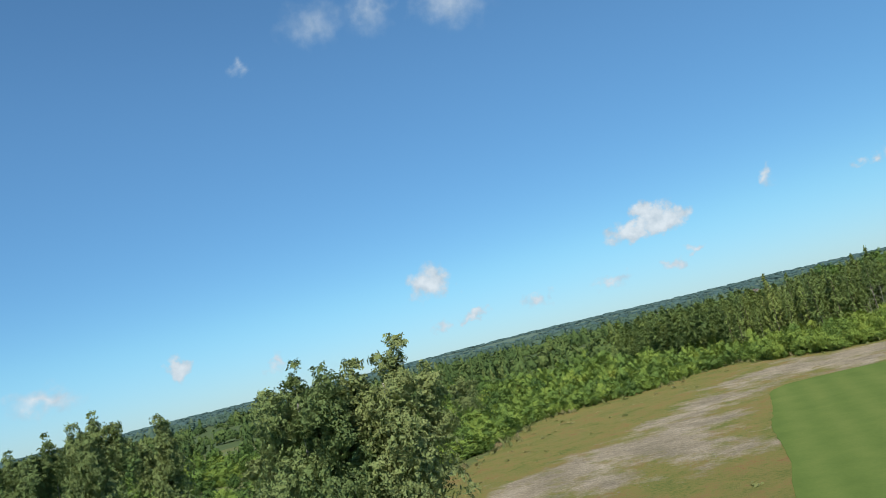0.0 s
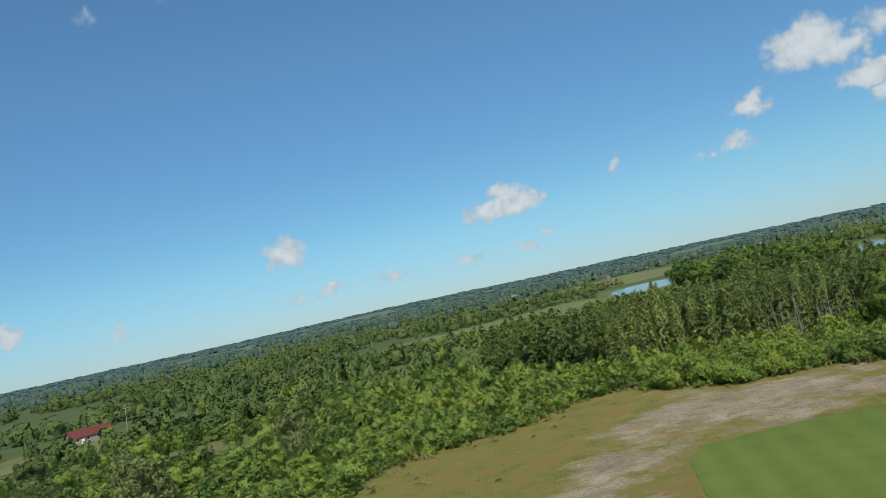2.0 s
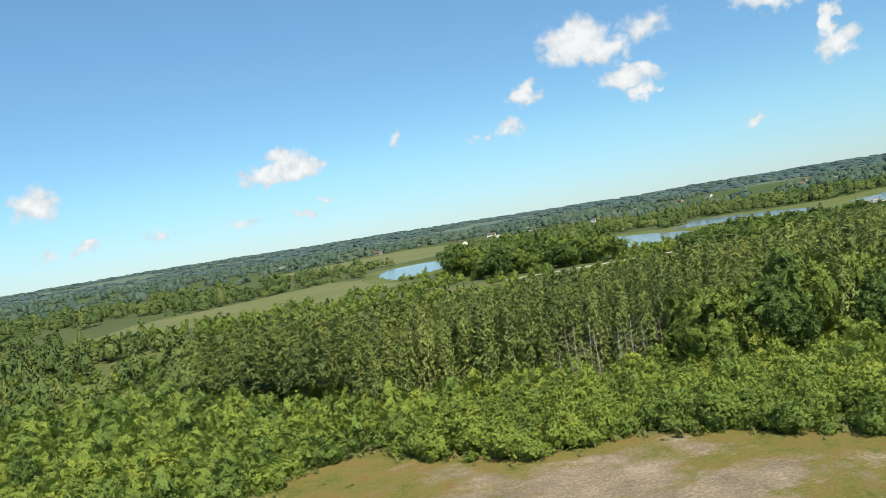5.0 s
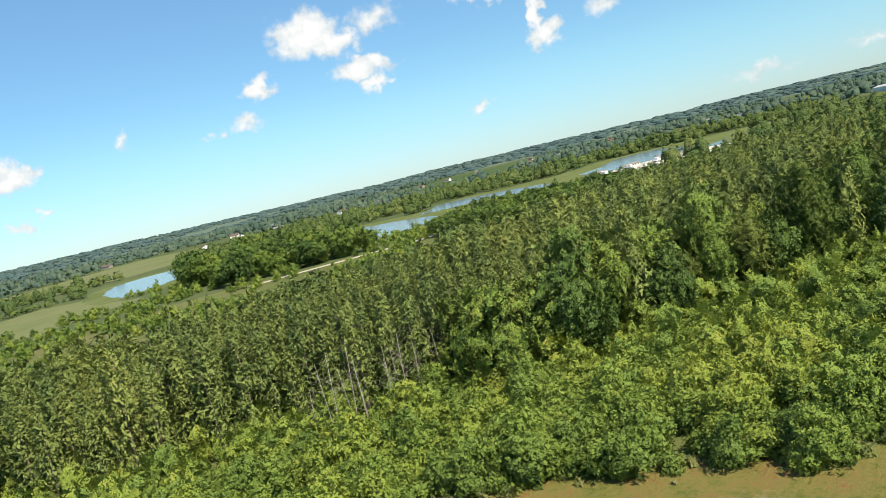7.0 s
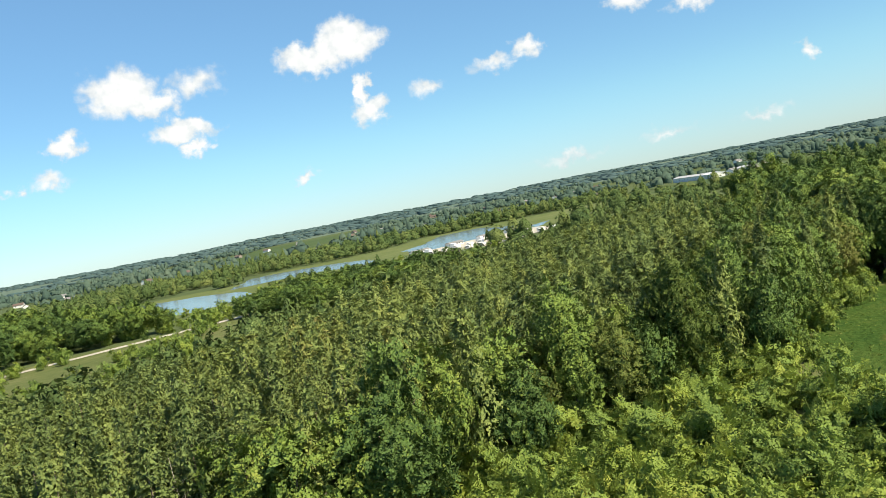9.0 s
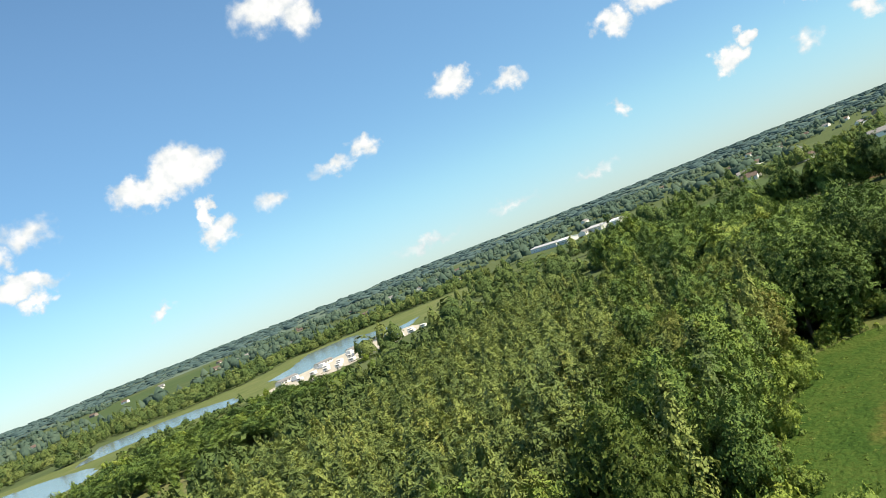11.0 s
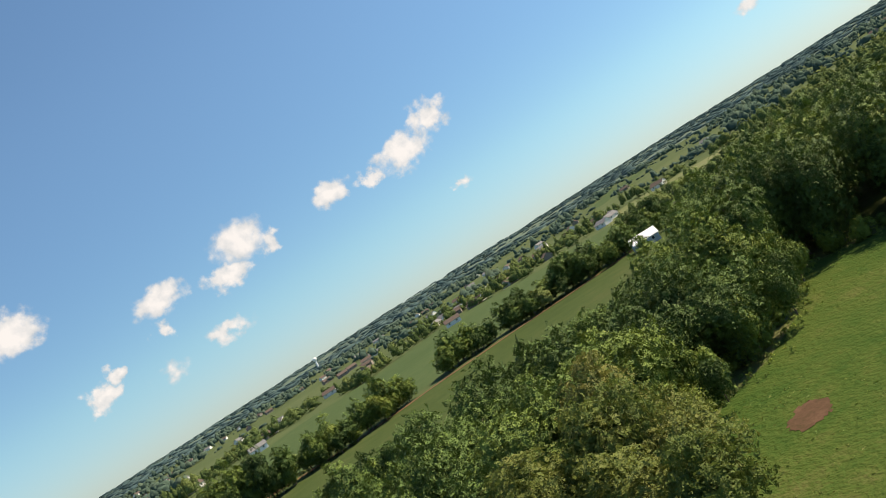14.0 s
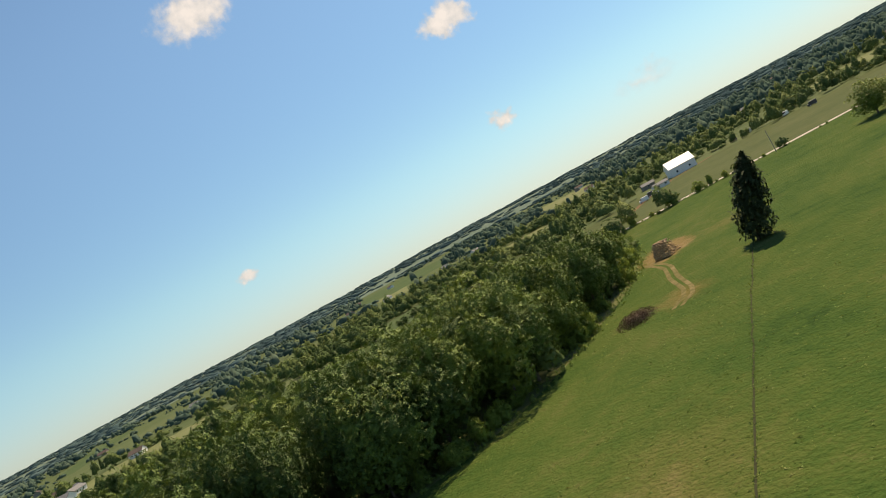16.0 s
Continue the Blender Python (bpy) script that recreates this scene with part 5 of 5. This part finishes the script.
for i, (x, y, w, h) in enumerate(((219, 34, .45, .62), (224, 27, .5, .7), (218.5, 43.5, .42, .6), (213, 57, .4, .5), (228, 20, .5, .66))):
    t_ = copy_thing(broad_roots[i % 5], Matrix.LocRotScale((x, y, 1.4), Euler((0, 0, i)), (w, w, h)))
    tagged(t_, "slim young tree with a bare lower trunk", "tree", "young trees by the lawn")


def bare_tree(at, height, limbs, material, label, group=""):
    root = new("dead_tree")
    part("trunk", trunk_mesh("trunk", height, .03 + height * .004, limbs, height * .28, material, rnd, .08), root)
    root.location = at
    return tagged(root, label, "tree", group)


bare_tree((215.5, 3.5, 0), 4.5, 36, PALE_BARK, "small leafless grey tree by the lawn")
snag = random.Random(12)
for k in range(18):
    bare_tree((100 + snag.gauss(0, 5.5), 165.5 + snag.gauss(0, 3), 0), snag.uniform(6.5, 11), 12, DEAD, "dead bare pine trunk at the plantation's edge", "dead pines")
for k in range(6):
    bare_tree((178 + snag.gauss(0, 5), 140 + snag.gauss(0, 3), 0), snag.uniform(8, 12), 8, DEAD, "dead bare trunk in the mixed wood", "dead trees of the mixed wood")


def poplar_shape(height, width, leaves):
    """Poplar: a broad leafy mass with several rounded heads rising out of it."""
    plan = ((1.0, .84, 0, 0, 0, 30, 1.0), (.42, .45, .1, .1, .55, 11, .3), (.4, .42, .6, .25, .5, 10, .26), (.42, .42, -.55, .2, .52, 10, .26), (.42, .4, .1, -.6, .46, 10, .24))
    V, Q, N = [], [], []
    off = 0
    for f, h, dx, dy, lift_, lobes, share in plan:
        v, q, _, n_ = lobed_crown(width * f, height * h, height * lift_ + .3, lobes, int(leaves * share), .6, core=.3, ragged=1.0)
        V.append(v + np.array([dx, dy, 0]) * width)
        N.append(n_)
        Q.append(q + off)
        off += len(v)
    return np.vstack(V), np.vstack(Q), np.zeros((0, 3), int), np.vstack(N)


pop_roots = []
for k in range(3):
    pop_roots.append(tree_thing("poplar", trunk_mesh("trunk", 15, .22, 9, 2.4, PALE_BARK, rnd), crown_mesh("crown", poplar_shape(18.0, 3.7, 1900), POPLAR),
                                "tall grey-green poplar with pale stems", "tree", "poplars by the clearing"))
place(pop_roots, np.array([(-3.4, 51.5, 0, 0, .85, .88), (-7.2, 51.5, 0, 2, .85, .9), (-9.8, 54, 0, 1, .85, .8), (-5.4, 54.5, 0, 4, .85, .85), (-36.5, 83, 0, 0, 1, 1.1), (-42, 86, 0, 4, .9, 1.0), (-31, 87, 0, 5, .8, .95),
                           (-50, 92, 0, 1, .9, 1), (-10.6, 115, 0, 2, .9, .9), (-14, 74, 0, 3, .8, .6), (-22, 96, 0, 3, .9, .6), (3.6, 167, 0, 3, .8, .62), (-18, 150, 0, 2, .8, .6), (-40, 180, 0, 3, .9, .7)]))
yx, yy = scatter(((-130, 220), (-150, 120), (-60, 90), (-10, 130), (20, 175), (40, 240), (0, 262), (-60, 262)), 9, seed=71)
yrow = rows_for(yx, yy, 72, (.28, .5), (.3, .55))
for i, (x, y, z, turn, w, h) in enumerate(yrow):
    if i % 2 == 0:
        continue
    t_ = copy_thing(slim_roots[i % 4], Matrix.LocRotScale((x, y, z), Euler((0, 0, turn)), (w, w, h)))
    t_.name = "young_tree"
    tagged(t_, "young green tree rising out of the scrub", "tree", "young trees in the scrub")


# ---- weeds ----
def tuft_shape(blades, height):
    th = rng.uniform(0, 6.283, blades)
    r = rng.uniform(0, .45, blades)
    at_ = np.stack([r * np.cos(th), r * np.sin(th), np.full(blades, height * .45)], 1)
    out = unit(np.stack([np.cos(th), np.sin(th), np.full(blades, .7)], 1))
    up = np.stack([.3 * np.cos(th), .3 * np.sin(th), np.ones(blades)], 1)
    V, Q, N = leaf_quads(at_, out, height, .28, .3, up)
    return V, Q, np.zeros((0, 3), int), N


def low_weed(blades):
    """A low sprawling weed of upturned leaves."""
    th = rng.uniform(0, 6.283, blades)
    r = rng.uniform(.05, .5, blades)
    at_ = np.stack([r * np.cos(th), r * np.sin(th), rng.uniform(.05, .28, blades)], 1)
    V, Q, N = leaf_quads(at_, unit(np.stack([.3 * np.cos(th), .3 * np.sin(th), np.ones(blades)], 1)), .4, .5, .5)
    return V, Q, np.zeros((0, 3), int), N


tx, ty = scatter(CLEAR_EDGE, 1.7, .5, seed=81)
d = away(tx, ty, DIRT) * np.where(inside(tx, ty, DIRT), -1, 1)
ok = ~inside(tx, ty, FIELD_EDGE) & (d + 6 * noisy(tx, ty, .12, 8) + 0 > rng.uniform(0, 9, len(tx))) & (rng.uniform(size=len(tx)) < .1)
stuff("weeds", [low_weed(10) for _ in range(4)], rows_for(tx[ok], ty[ok], 82, (.5, 1.6), (.5, 1.2)), WEED, "dry yellowish weeds round the worn clearing", "weeds")
fx, fy = along(CLEAR_EDGE[1:16], .55, 98, 2.2)
ok = ~inside(fx, fy, FIELD_EDGE) & inside(fx, fy, CLEAR_EDGE)
stuff("fringe_weeds", [tuft_shape(11, .95) for _ in range(4)], rows_for(fx[ok], fy[ok], 99, (.5, 1.5), (.5, 1.2)), WEED, "tall yellow-green weeds below the scrub", "weeds")
# bushes under the open front of the pines
px_, py_ = [], []
for off in (0, 3.5, 7):
    qx, qy = along(tuple((a + off * .9, b + off * .45) for a, b in ((48, 236), (56, 210), (64, 193), (80, 184), (94, 176), (105, 168))), 1.9, 131 + int(off), 1.5)
    px_.append(qx)
    py_.append(qy)
stuff("pine_undergrowth", lod_shrubs, rows_for(np.concatenate(px_), np.concatenate(py_), 137, (.5, .9), (.6, 1.1)), SHRUB, "green bushes along the open front of the pines", "shrubs")
ex, ey = along(LAWN_EDGE[4:33], .55, 83, 1.3)
stuff("verge_weeds", [tuft_shape(9, .8) for _ in range(4)], rows_for(ex, ey, 84, (.6, 1.6), (.6, 1.4)), SHRUB, "tall green weeds along the lawn's edge", "weeds")
rx_, ry_ = along(((164, -82), (164.3, -42), (164, -7), (163.8, 25), (163.5, 60)), .8, 85, .25)
stuff("rut_weeds", [tuft_shape(5, .35) for _ in range(3)], rows_for(rx_, ry_, 86, (.5, 1.2), (.6, 1.3)), SHRUB, "small dark weeds along the rut", "weeds")
ux, uy = along(LAWN_EDGE[4:33], 3.0, 87, 1.2)
ux, uy = ux + 3.0, uy
ok = ~inside(ux, uy, LAWN_EDGE) & ((uy > 0) | (np.random.default_rng(8).uniform(size=len(ux)) < .6))
for i, (x, y, z, turn, w, h) in enumerate(rows_for(ux[ok], uy[ok], 88, (.6, 1.15), (.6, 1.3))):
    t_ = copy_thing(protos[i % 4], pose(x, y, z))
    t_.matrix_basis = Matrix.LocRotScale((x, y, z), Euler((0, 0, turn)), (w, w, h))
    t_.name = "bush"
    tagged(t_, "leafy green undergrowth bush below the trees", "shrub", "undergrowth along the lawn")
lx, ly = along(((226, -222), (200, -233), (162, -246), (125, -257), (95, -266), (30, -285)), 9, 89, .4)
for i, (x, y, z, turn, w, h) in enumerate(rows_for(lx, ly, 90, (.25, .5), (.25, .45))):
    t_ = copy_thing(protos[i % 4], pose(x, y, z))
    t_.matrix_basis = Matrix.LocRotScale((x, y, z), Euler((0, 0, turn)), (w, w, h))
    t_.name = "bush"
    tagged(t_, "small dark bush beside the gravel lane", "shrub", "bushes along the lane")
gx_, gy_ = scatter(LAWN_EDGE, 1.05, .5, seed=91)
ok = (gy_ > -60) & (gx_ > 135) & (noisy(gx_, gy_, .33, 4) + .5 * noisy(gx_, gy_, .05, 6) > .02)
gx_, gy_ = gx_[ok], gy_[ok]
GRASS = leaf_material("grass_tufts", ((0.0, (0.080, 0.150, 0.032)), (.5, (0.130, 0.200, 0.046)), (1, (0.230, 0.240, 0.080))), cells=9, cut=.66, wild=.4)


def low_tuft(blades):
    th = rng.uniform(0, 6.283, blades)
    r = rng.uniform(.02, .3, blades)
    at_ = np.stack([r * np.cos(th), r * np.sin(th), np.full(blades, .07)], 1)
    V, Q, N = leaf_quads(at_, unit(np.stack([np.cos(th), np.sin(th), np.full(blades, 2.2)], 1)), .42, .6, .3)
    return V, Q, np.zeros((0, 3), int), N


stuff("grass_tufts", [low_tuft(4) for _ in range(4)], rows_for(gx_, gy_, 92, (.4, 1.4), (.5, 1.1)), GRASS, "low uneven grass tufts on the lawn", "grass")


# ---- stones on the worn ground ----
ox, oy = scatter(DIRT, 1.5, .5, seed=95)
ok = noisy(ox, oy, .2, 11) > .02
rocks = []
for k in range(4):
    bv, bf = ICO1
    rocks.append((bv * (1 + .25 * rng.normal(size=(len(bv), 1))) * [.5, .4, .25] + [0, 0, .05], np.zeros((0, 4), int), bf, bv))
STONE = plain("pale_stones", (.21, .18, .14), .9, scale=2, vary=.35)
stuff("stones", rocks, rows_for(ox[ok], oy[ok], 96, (.08, .3), (.1, .3), .05), STONE, "small pale stones strewn on the worn dirt", "stones")
